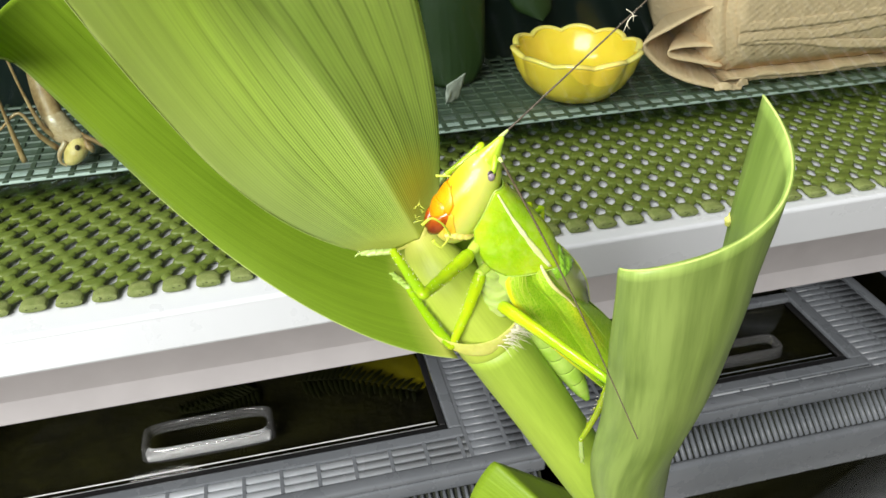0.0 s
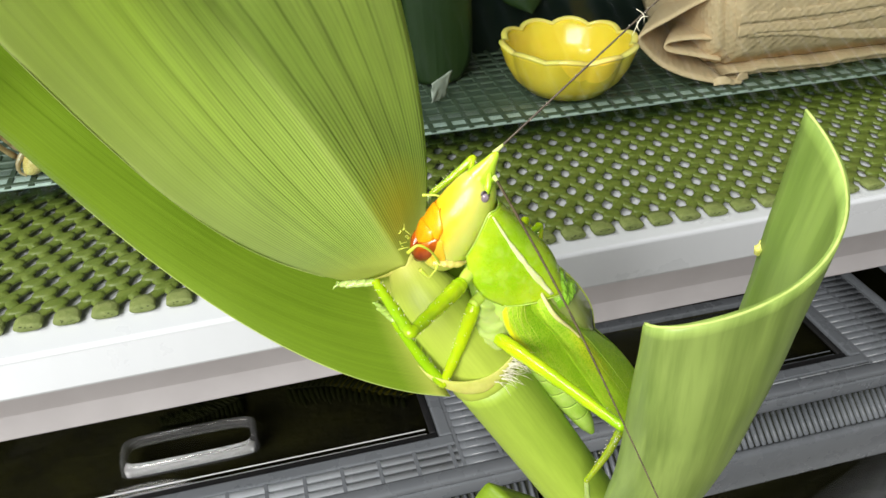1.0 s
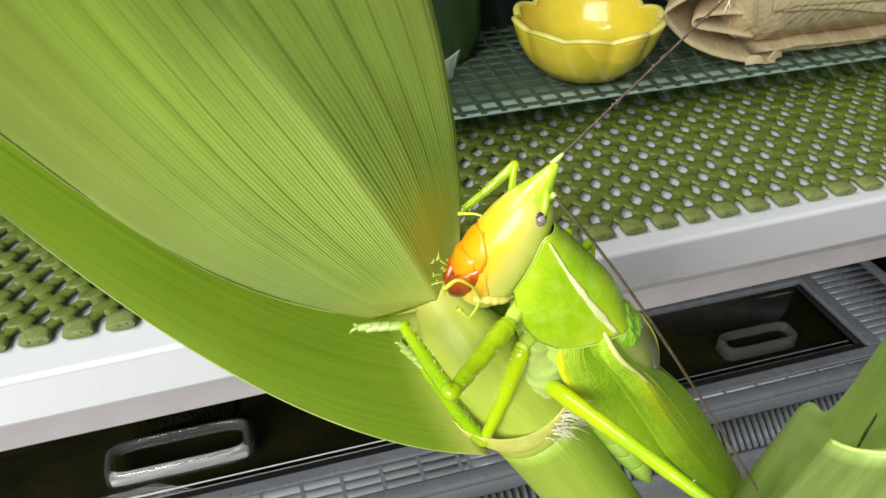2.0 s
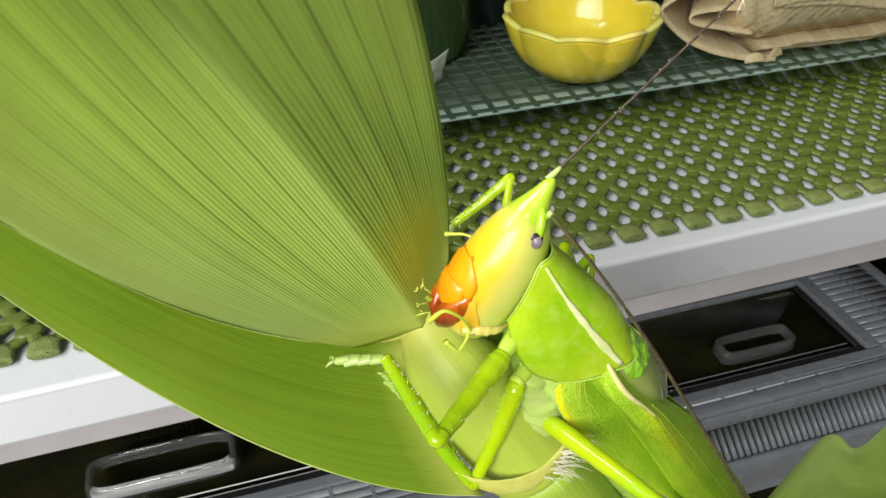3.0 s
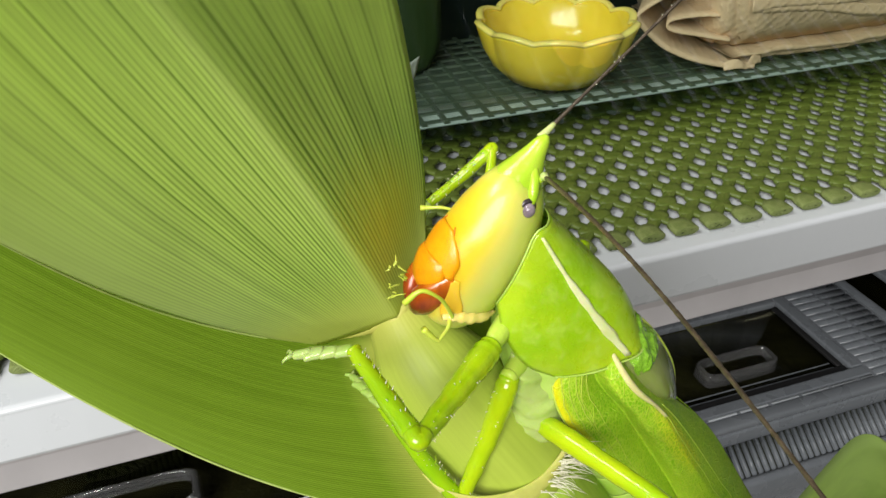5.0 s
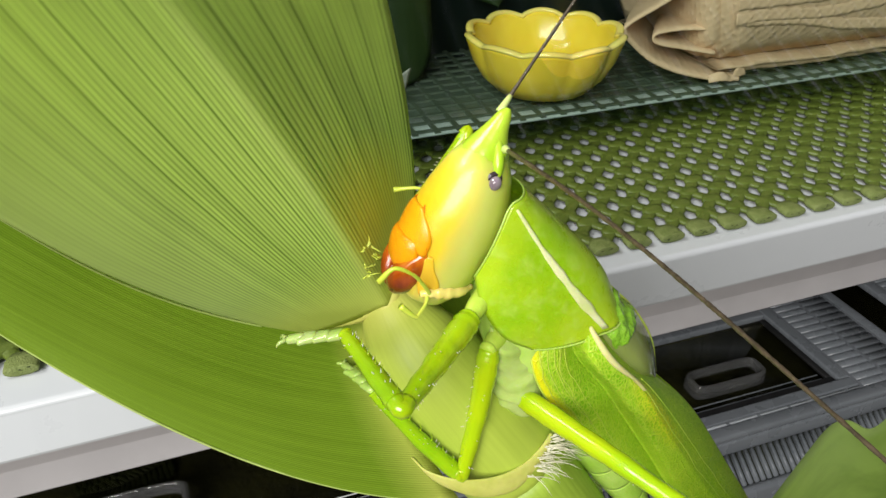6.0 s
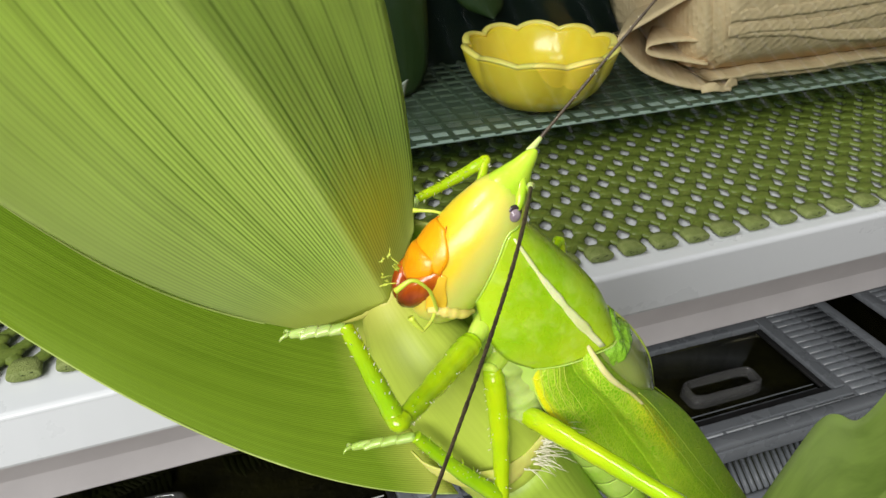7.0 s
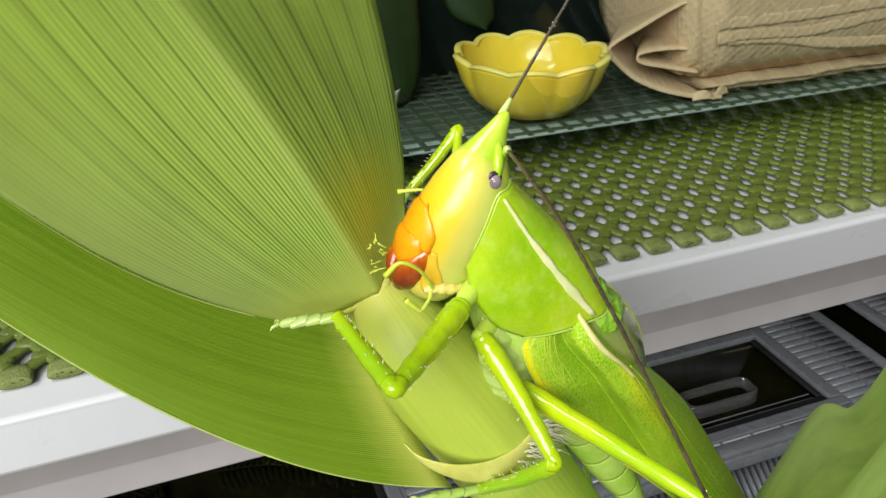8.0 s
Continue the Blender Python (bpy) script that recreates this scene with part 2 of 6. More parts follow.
def thing(name, origin, label, category, group="", kind=""):
    ob = new(name)
    ob.location = W(*origin)
    ob["origin"] = origin
    return tagged(ob, label, category, group, kind)


def part(name, geo, material, parent=None, label="", origin=None, smooth=True, uvs=None, bevel=0.0, segs=2):
    """One mesh object, from (verts, faces) in design space, under a thing or a part (or alone)."""
    verts, faces = geo
    base = tuple(parent["origin"]) if parent is not None else (0, 0, 0)
    org = tuple(origin) if origin is not None else base
    me = mesh_of(name, verts, faces, org, smooth, uvs)
    me.materials.append(material)
    ob = new(name, me)
    ob["origin"] = org
    if parent is not None:
        ob.parent = parent
        ob.location = [(a - b) / 100 for a, b in zip(org, base)]
    else:
        ob.location = W(*org)
    if bevel:
        b = ob.modifiers.new("bevel", "BEVEL")
        b.width, b.segments, b.limit_method = bevel / 100, segs, "ANGLE"
    if label:
        ob["label"] = label
    return ob


def alone(name, geo, material, label, category, origin, kind="", group="", **more):
    """A thing that is one mesh."""
    return tagged(part(name, geo, material, None, "", origin, **more), label, category, group, kind)


def merged(*geos):
    vs, fs = [], []
    for v, f in geos:
        n = len(vs)
        vs += list(v)
        fs += [tuple(i + n for i in face) for face in f]
    return vs, fs


def box(x0, y0, z0, x1, y1, z1):
    v = [(x, y, z) for z in (z0, z1) for y in (y0, y1) for x in (x0, x1)]
    return v, [(0, 2, 3, 1), (4, 5, 7, 6), (0, 1, 5, 4), (1, 3, 7, 5), (3, 2, 6, 7), (2, 0, 4, 6)]


def extrude_x(profile, x0, x1, closed=True):
    """A profile of (y, z) run along x."""
    n = len(profile)
    v = [(x0, y, z) for y, z in profile] + [(x1, y, z) for y, z in profile]
    f = [(i, (i + 1) % n, n + (i + 1) % n, n + i) for i in range(n if closed else n - 1)]
    if closed:
        f += [tuple(range(n))[::-1], tuple(range(n, 2 * n))]
    return v, f


def bez(ctrl, u):
    n = len(ctrl) - 1
    p = Vector((0, 0, 0))
    for i, c in enumerate(ctrl):
        p += Vector(c) * (math.comb(n, i) * u**i * (1 - u) ** (n - i))
    return p


def spline(pts, u):
    """Catmull-Rom through the points, u from 0 to 1."""
    n = len(pts) - 1
    k = min(int(u * n), n - 1)
    s = u * n - k
    p = [Vector(pts[max(0, min(n, k + d))]) for d in (-1, 0, 1, 2)]
    if k == 0:
        p[0] = 2 * p[1] - p[2]
    if k == n - 1:
        p[3] = 2 * p[2] - p[1]
    return 0.5 * (2 * p[1] + (p[2] - p[0]) * s + (2 * p[0] - 5 * p[1] + 4 * p[2] - p[3]) * s**2 + (3 * p[1] - p[0] - 3 * p[2] + p[3]) * s**3)


def tube(pts, radii, rings=10, sides=8, cap=True, wobble=0.0, seed=0):
    """A round rod through points, with a radius at each."""
    rnd = random.Random(seed)
    v, f = [], []
    n = len(pts) - 1
    side = None
    for i in range(rings + 1):
        u = i / rings
        c = spline(pts, u)
        d = (spline(pts, min(1, u + 0.01)) - spline(pts, max(0, u - 0.01))).normalized()
        if side is None:
            side = d.orthogonal().normalized()
        side = (side - d * side.dot(d)).normalized()
        other = d.cross(side)
        k = min(int(u * n), n - 1)
        r = radii[k] + (radii[k + 1] - radii[k]) * (u * n - k)
        r *= 1 + wobble * (rnd.random() - 0.5)
        for j in range(sides):
            a = 2 * math.pi * j / sides
            v.append(tuple(c + side * (math.cos(a) * r) + other * (math.sin(a) * r)))
    for i in range(rings):
        for j in range(sides):
            f.append((i * sides + j, i * sides + (j + 1) % sides, (i + 1) * sides + (j + 1) % sides, (i + 1) * sides + j))
    if cap:
        f.append(tuple(range(sides))[::-1])
        f.append(tuple(range(rings * sides, (rings + 1) * sides)))
    return v, f


def loft(stations, sides=24, rings=None, power=2.0, caps=True):
    """A closed body through stations: (centre, half axis a, half axis b), with rounded cross-sections."""
    v, f = [], []
    rings = rings or 4 * (len(stations) - 1)
    cs, aa, bb = [s[0] for s in stations], [s[1] for s in stations], [s[2] for s in stations]
    for i in range(rings + 1):
        u = i / rings
        c, a, b = spline(cs, u), spline(aa, u), spline(bb, u)
        for j in range(sides):
            t = 2 * math.pi * j / sides
            x, y = math.cos(t), math.sin(t)
            k = (abs(x) ** power + abs(y) ** power) ** (-1 / power)
            v.append(tuple(c + a * (x * k) + b * (y * k)))
    for i in range(rings):
        for j in range(sides):
            f.append((i * sides + j, i * sides + (j + 1) % sides, (i + 1) * sides + (j + 1) % sides, (i + 1) * sides + j))
    if caps:
        f.append(tuple(range(sides))[::-1])
        f.append(tuple(range(rings * sides, (rings + 1) * sides)))
    return v, f


def blade(point, nu, nv, thick=0.03, v0=0.0, v1=1.0, ripple=0.0):
    """A leaf blade from point(u, v), u across and v along, given a thickness. Returns geo and uvs."""
    grid = [[Vector(point(i / nu, v0 + (v1 - v0) * j / nv)) for i in range(nu + 1)] for j in range(nv + 1)]
    top, low, uv = [], [], []
    for j in range(nv + 1):
        for i in range(nu + 1):
            du = grid[j][min(nu, i + 1)] - grid[j][max(0, i - 1)]
            dv = grid[min(nv, j + 1)][i] - grid[max(0, j - 1)][i]
            n = du.cross(dv)
            n = n.normalized() if n.length > 1e-9 else Vector((0, -1, 0))
            e = min(i, nu - i) / nu
            h = thick * (0.5 + min(0.5, 4 * e))
            p = grid[j][i]
            if ripple:
                p = p + n * ripple * (noise.noise(p * 0.35) + 0.3 * noise.noise(p * 1.1))
            top.append(tuple(p + n * h * 0.5))
            low.append(tuple(p - n * h * 0.5))
            uv.append((i / nu, v0 + (v1 - v0) * j / nv))
    w, m = nu + 1, len(top)
    f = []
    for j in range(nv):
        for i in range(nu):
            a, b, c, d = j * w + i, j * w + i + 1, (j + 1) * w + i + 1, (j + 1) * w + i
            f += [(a, b, c, d), (m + d, m + c, m + b, m + a)]
    for j in range(nv):
        f += [(j * w, (j + 1) * w, m + (j + 1) * w, m + j * w), ((j + 1) * w + nu, j * w + nu, m + j * w + nu, m + (j + 1) * w + nu)]
    for i in range(nu):
        f += [(i + 1, i, m + i, m + i + 1), (nv * w + i, nv * w + i + 1, m + nv * w + i + 1, m + nv * w + i)]
    return (top + low, f), uv + uv


def rim(point, u, nv, r, v0=0.0, v1=1.0):
    return tube([tuple(point(u, v0 + (v1 - v0) * j / nv)) for j in range(nv + 1)], [r] * (nv + 1), nv * 2, 6)


# ---------------------------------------------------------------- room
def build_room():
    # unseen shell; its wall grey is set for how much light it bounces
    x0, x1, y0, y1, h = -160, 180, -230, 62, 170
    f = -BASE * 100
    alone("floor", box(x0, y0, f - 5, x1, y1, f), FLOORM, "brown wooden floor of the room", "floor", (0, 0, f), "structure")
    alone("ceiling", box(x0, y0, h, x1, y1, h + 5), WALLM, "plain grey unseen ceiling added over the room", "ceiling", (0, 0, h), "structure")
    for nm, b in (("wall_north", (x0, y1, f, x1, y1 + 8, h)), ("wall_south", (x0, y0 - 8, f, x1, y0, h)), ("wall_west", (x0 - 8, y0, f, x0, y1, h)), ("wall_east", (x1, y0, f, x1 + 8, y1, h))):
        alone(nm, box(*b), WALLM, "plain grey unseen wall added round the room", "wall", (b[0], b[1], f), "structure")


# ---------------------------------------------------------------- shelf rack
def run_along(profile, x0, x1):
    """A profile of (y, z, drift of y, drift of z for each cm along x), run along x."""
    n, m = len(profile), 170
    v = [(x, y + a * x, z + b * x) for x in (x0 + (x1 - x0) * k / m for k in range(m + 1)) for y, z, a, b in profile]
    f = [(k * n + i, k * n + (i + 1) % n, (k + 1) * n + (i + 1) % n, (k + 1) * n + i) for k in range(m) for i in range(n)]
    return v, f + [tuple(range(n))[::-1], tuple(range(m * n, (m + 1) * n))]


def build_shelf():
    rack = thing("shelf_rack", (0, 0, -BASE * 100), "white enamelled shelf rack with a grey-lilac rail beneath", "shelf")
    # the board's front leans out towards its lower edge and runs slightly askew to the mat
    r, n = 0.17, 6
    prof = [(-0.95 + r - r * math.cos(a), -0.45 - r + r * math.sin(a), 0.026, 0.0) for a in (i * math.pi / 2 / n for i in range(n + 1))]
    prof = [(-1.17, -1.86, 0.043, -0.02), (-1.19, -1.78, 0.043, -0.02)] + prof + [(46, -0.45, 0, 0), (46, -1.95, 0, 0)]
    part("shelf_board", run_along(prof[::-1], -80, 90), WHITE, rack, "white enamelled board with a rounded edge", smooth=False)
    # a folded rail far under the board: upper face leans back down, lower lip juts forward
    # the fold stands in for the edge of the board's cast shadow
    a, b = 0.061, -0.045
    rail = [(9.3, -7.6), (10.72, -12.78), (10.72, -12.84), (10.42, -14.0), (10.46, -14.08), (10.6, -14.1), (13.0, -14.1), (13.0, -7.6)]
    part("back_rail", run_along([(y, z, a, b) for y, z in rail], -80, 90), APRON, rack, "grey-lilac painted rail", smooth=False)
    low = [(0.0, -46.0), (0.0, -44.0), (46, -44.0), (46, -46.0)]
    part("lower_board", extrude_x(low, -80, 90), WHITE, rack, "white lower board", bevel=0.2)
    for x in (-80, 87):
        for y in (2, 43):
            part("post", box(x, y, -BASE * 100, x + 3, y + 3, 60), WHITE, rack, bevel=0.3)


def build_mat():
    """An open vinyl mat: pads on a slanted grid, joined by lower strands, with gaps that show the board; its front edge is cut."""
    p, sx, sy = 1.165, -0.44, 0.715
    x_first, y_first = -6.50, 0.42
    vs, fs = [], []
    rnd = random.Random(3)

    def pad(cx, cy):
        n = len(vs)
        jx, jy, jz = (rnd.random() - 0.5) * 0.07, (rnd.random() - 0.5) * 0.05, (rnd.random() - 0.5) * 0.035
        hx, hy = 0.41 + rnd.uniform(-0.02, 0.02), 0.30 + rnd.uniform(-0.02, 0.02)
        rings = ((0.55, -0.42), (0.85, -0.34), (0.97, -0.24 + jz * 0.5), (0.90, -0.17 + jz), (0.55, -0.15 + jz))
        sides = 12
        for s, z in rings:
            for k in range(sides):
                a = 2 * math.pi * k / sides + 0.2
                q = (abs(math.cos(a)) ** 2.6 + abs(math.sin(a)) ** 2.6) ** (-1 / 2.6) * (1 + 0.05 * (rnd.random() - 0.5))
                vs.append((cx + jx + hx * s * q * math.cos(a) + 0.10 * s * math.sin(a), cy + jy + hy * s * q * math.sin(a), z + 0.015 * (rnd.random() - 0.5)))
        for r in range(len(rings) - 1):
            for k in range(sides):
                fs.append((n + r * sides + k, n + r * sides + (k + 1) % sides, n + (r + 1) * sides + (k + 1) % sides, n + (r + 1) * sides + k))
        fs.append(tuple(n + (len(rings) - 1) * sides + k for k in range(sides)))

    def bar(a, b):
        n = len(vs)
        d = Vector((b[0] - a[0], b[1] - a[1], 0)).normalized()
        o = Vector((-d.y, d.x, 0))
        for t, zt in ((0.1, -0.16), (0.5, -0.185), (0.9, -0.16)):
            c = Vector((a[0] + (b[0] - a[0]) * t, a[1] + (b[1] - a[1]) * t, 0))
            for w, z in ((0.14, -0.32), (0.205, zt - 0.07), (0.15, zt), (-0.15, zt), (-0.205, zt - 0.07), (-0.14, -0.32)):
                q = c + o * w
                vs.append((q.x, q.y, z))
        for k in range(2):
            for j in range(5):
                fs.append((n + k * 6 + j, n + k * 6 + j + 1, n + (k + 1) * 6 + j + 1, n + (k + 1) * 6 + j))

    def spot(i, j):
        return x_first + i * p + j * sx, y_first + j * sy

    org = (5, 9, -0.42)
    mat = thing("drainage_mat", org, "olive green open-mesh vinyl mat laid on a white shelf board", "mat")
    tabs = []
    for j in range(0, 26):
        for i in range(-22, 62):
            cx, cy = spot(i, j)
            if -26 < cx < 44:
                if j:
                    pad(cx, cy)
                else:
                    tabs.append((cx, cy))
                if j < 25:
                    bar((cx, cy), spot(i, j + 1))
                    bar((cx, cy), spot(i + 1, j + 1))
    part("mesh_sheet", (vs, fs), MATG, mat)
    # tabs along the front, sliced through: an oval end face with a few pores
    for cx, cy in tabs:
        hx, hz = 0.42 + rnd.uniform(-0.02, 0.03), 0.155
        v, f, sides = [], [], 18
        for y, s in ((cy + 0.34, 0.80), (cy + 0.1, 1.0), (cy - 0.27, 1.0), (cy - 0.30, 0.97), (cy - 0.31, 0.92)):
            for k in range(sides):
                a = 2 * math.pi * k / sides
                q = (abs(math.cos(a)) ** 2.5 + abs(math.sin(a)) ** 2.5) ** (-1 / 2.5)
                v.append((cx + hx * s * q * math.cos(a), y, -0.265 + hz * s * q * math.sin(a)))
        for r in range(4):
            for k in range(sides):
                f.append((r * sides + k, r * sides + (k + 1) % sides, (r + 1) * sides + (k + 1) % sides, (r + 1) * sides + k))
        f += [tuple(range(sides)), tuple(4 * sides + k for k in range(sides))]
        tab = part("tab", (v, f), PORE, mat)
        # each pore is a small bead, dark for the shade inside a hole
        pits = []
        for k in range(rnd.randint(3, 6)):
            px, pz = cx + rnd.uniform(-0.24, 0.24), -0.26 + rnd.uniform(-0.07, 0.07)
            dx, dz = rnd.uniform(0.02, 0.05), rnd.uniform(0.012, 0.028)
            pits.append(tube([(px - dx, cy - 0.31, pz), (px, cy - 0.315, pz + 0.3 * dz), (px + dx, cy - 0.31, pz)], [dz * 0.5, dz, dz * 0.5], 4, 5))
        part("pores", merged(*pits), PORE_SHADE, tab)


# ---------------------------------------------------------------- tank on the mat
TF, TY = 1.25, 6.75  # tank floor height, plane of its front pane


def build_tank():
    tank = thing("glass_tank", (5, 20, 0), "long clear glass insect tank raised on strips over a green mat", "terrarium")
    x0, x1, y1, h = -70, 80, 15.6, 34
    part("floor_pane", box(x0, TY, TF - 0.35, x1, y1, TF), GLASS, tank)
    front = part("front_pane", box(x0, TY - 0.3, TF - 0.35, x1, TY - 0.003, TF + h), GLASS, tank)
    front.visible_shadow = False
    part("back_panel", box(x0, y1, TF - 0.35, x1, y1 + 0.4, TF + h), TEAL, tank, "dark teal back panel")
    for x in (x0 - 0.4, x1):
        part("side_panel", box(x, TY, TF - 0.35, x + 0.4, y1, TF + h), TEAL, tank)
    part("lid", box(x0, TY - 0.3, TF + h + 0.003, x1, y1, TF + h + 1.2), DARKP, tank, "black tank lid")
    for x in (-60, 0, 60):
        part("foot_strip", box(x, 8, -0.14, x + 4, 15, TF - 0.353), DARKP, tank)
    # the liner: squares framed by dark green bars
    # sheet colour darkened for the shaded inside; front strip paler as if lit
    part("shaded_liner_sheet", box(x0 + 1, TY + 0.25, TF + 0.003, x1 - 1, y1 - 1, TF + 0.06), LINER_SHADED, tank, "plastic liner sheet, colour darkened for the tank's shade")
    part("lit_liner_strip", box(x0 + 1, TY + 0.12, TF + 0.003, x1 - 1, TY + 1.75, TF + 0.075), LINER_LIT, tank, "front strip of the liner, coloured paler as if lit")
    geos = []
    px, py, w = 0.82, 0.72, 0.13
    for i in range(int(56 / px)):
        x = -18 + i * px
        geos.append(extrude_y([(x - w, TF + 0.06), (x - w * 0.7, TF + 0.12), (x + w * 0.7, TF + 0.12), (x + w, TF + 0.06)], TY + 0.13, y1 - 0.05))
    for j in range(12):
        y = TY + 0.4 + j * py
        geos.append(extrude_x([(y - w, TF + 0.06), (y - w * 0.7, TF + 0.13), (y + w * 0.7, TF + 0.13), (y + w, TF + 0.06)], -18, 38))
    part("liner_grid", merged(*geos), LINER, tank, "dark green vinyl grid", smooth=False)


def extrude_y(profile, y0, y1):
    """A profile of (x, z) run along y."""
    n = len(profile)
    v = [(x, y0, z) for x, z in profile] + [(x, y1, z) for x, z in profile]
    f = [((i + 1) % n, i, n + i, n + (i + 1) % n) for i in range(n)]
    return v, f + [tuple(range(n)), tuple(range(n, 2 * n))[::-1]]


def build_bowl():
    cx, cy, z0 = 14.25, 9.45, TF + 0.24
    prof = [(0.0, 0.0), (1.45, 0.0), (1.85, 0.10), (2.4, 0.65), (2.75, 1.3), (2.96, 2.0), (3.0, 2.16), (2.86, 2.22), (2.64, 2.0), (2.45, 1.3), (2.0, 0.7), (1.3, 0.4), (0.0, 0.38)]
    n = 120
    bowl = thing("petal_bowl", (cx, cy, z0), "small yellow glazed bowl with a scalloped flower rim", "bowl")

    def ring(k0, k1):
        v, f = [], []
        for r, z in prof[k0:k1]:
            for i in range(n):
                a = 2 * math.pi * i / n
                lobe = abs(math.cos(a * 5 + 0.5)) ** 0.8
                s = 1 + (0.075 * lobe - 0.045) * min(1, r / 3) ** 6
                up = (0.20 * lobe - 0.13) * (z / 2.2) ** 3
                v.append((cx + r * s * math.cos(a), cy + r * s * math.sin(a), z0 + z + up))
        for k in range(k1 - k0 - 1):
            for i in range(n):
                f.append((k * n + i, k * n + (i + 1) % n, (k + 1) * n + (i + 1) % n, (k + 1) * n + i))
        return v, f

    part("bowl_body", ring(0, len(prof)), YELLOW, bowl)
    v, f = [], []
    for i in range(n):
        a = 2 * math.pi * i / n
        lobe = abs(math.cos(a * 5 + 0.5)) ** 0.8
        s = 1 + 0.075 * lobe - 0.045
        c = Vector((cx + 2.955 * s * math.cos(a), cy + 2.955 * s * math.sin(a), z0 + 2.19 + 0.20 * lobe - 0.13))
        d = Vector((math.cos(a), math.sin(a), 0))
        for k in range(8):
            t = 2 * math.pi * k / 8
            v.append(tuple(c + d * (0.165 * math.cos(t) - 0.07) + Vector((0, 0, 0.10 * math.sin(t) - 0.01))))
    for i in range(n):
        for k in range(8):
            f.append((i * 8 + k, i * 8 + (k + 1) % 8, ((i + 1) % n) * 8 + (k + 1) % 8, ((i + 1) % n) * 8 + k))
    part("bowl_rim", (v, f), YRIM, bowl, "paler glazed rim")
    crumb = tube([(13.6, 10.4, z0 + 0.52), (13.75, 10.35, z0 + 0.66), (13.95, 10.45, z0 + 0.55)], [0.1, 0.2, 0.08], 6, 8, True, 0.4, 2)
    alone("crumb", crumb, speckled("brown_crumb", (0.16, 0.08, 0.02), (0.25, 0.14, 0.05), 300, 0.8, 0.5), "tiny brown food crumb in a yellow bowl", "food", (13.75, 10.4, z0 + 0.5))


def slab_sheet(x0, x1, y0, y1, z0, z1, seed, left_round=True, wave=1.0):
    """A soft folded pad: rounded left fold, wavy top and front."""
    rnd = random.Random(seed)
    ph = rnd.random() * 9
    nx, ns = 60, 20
    v, f = [], []
    for i in range(nx + 1):
        x = x0 + (x1 - x0) * i / nx
        grow = min(1.0, math.sqrt(max(0.02, (x - x0) / 0.5))) if left_round else 1.0
        wz = 0.07 * math.sin(x * 1.3 + ph) + 0.05 * math.sin(x * 3.1 + ph * 2)
        wy = wave * 0.06 * math.sin(x * 0.9 + ph * 3) + 0.04 * math.sin(x * 4.3 + ph)
        zc, hz = (z0 + z1) / 2, (z1 - z0) / 2 * grow
        for k in range(ns):
            a = 2 * math.pi * k / ns
            q = (abs(math.cos(a)) ** 7 + abs(math.sin(a)) ** 7) ** (-1 / 7)
            yy = (y0 + y1) / 2 + (y1 - y0) / 2 * q * math.cos(a)
            v.append((x, yy + wy, zc + hz * q * math.sin(a) + wz * (0.5 + 0.5 * math.sin(a))))
    for i in range(nx):
        for k in range(ns):
            f.append((i * ns + k, i * ns + (k + 1) % ns, (i + 1) * ns + (k + 1) % ns, (i + 1) * ns + k))
    f += [tuple(range(ns))[::-1], tuple(range(nx * ns, (nx + 1) * ns))]
    return v, f


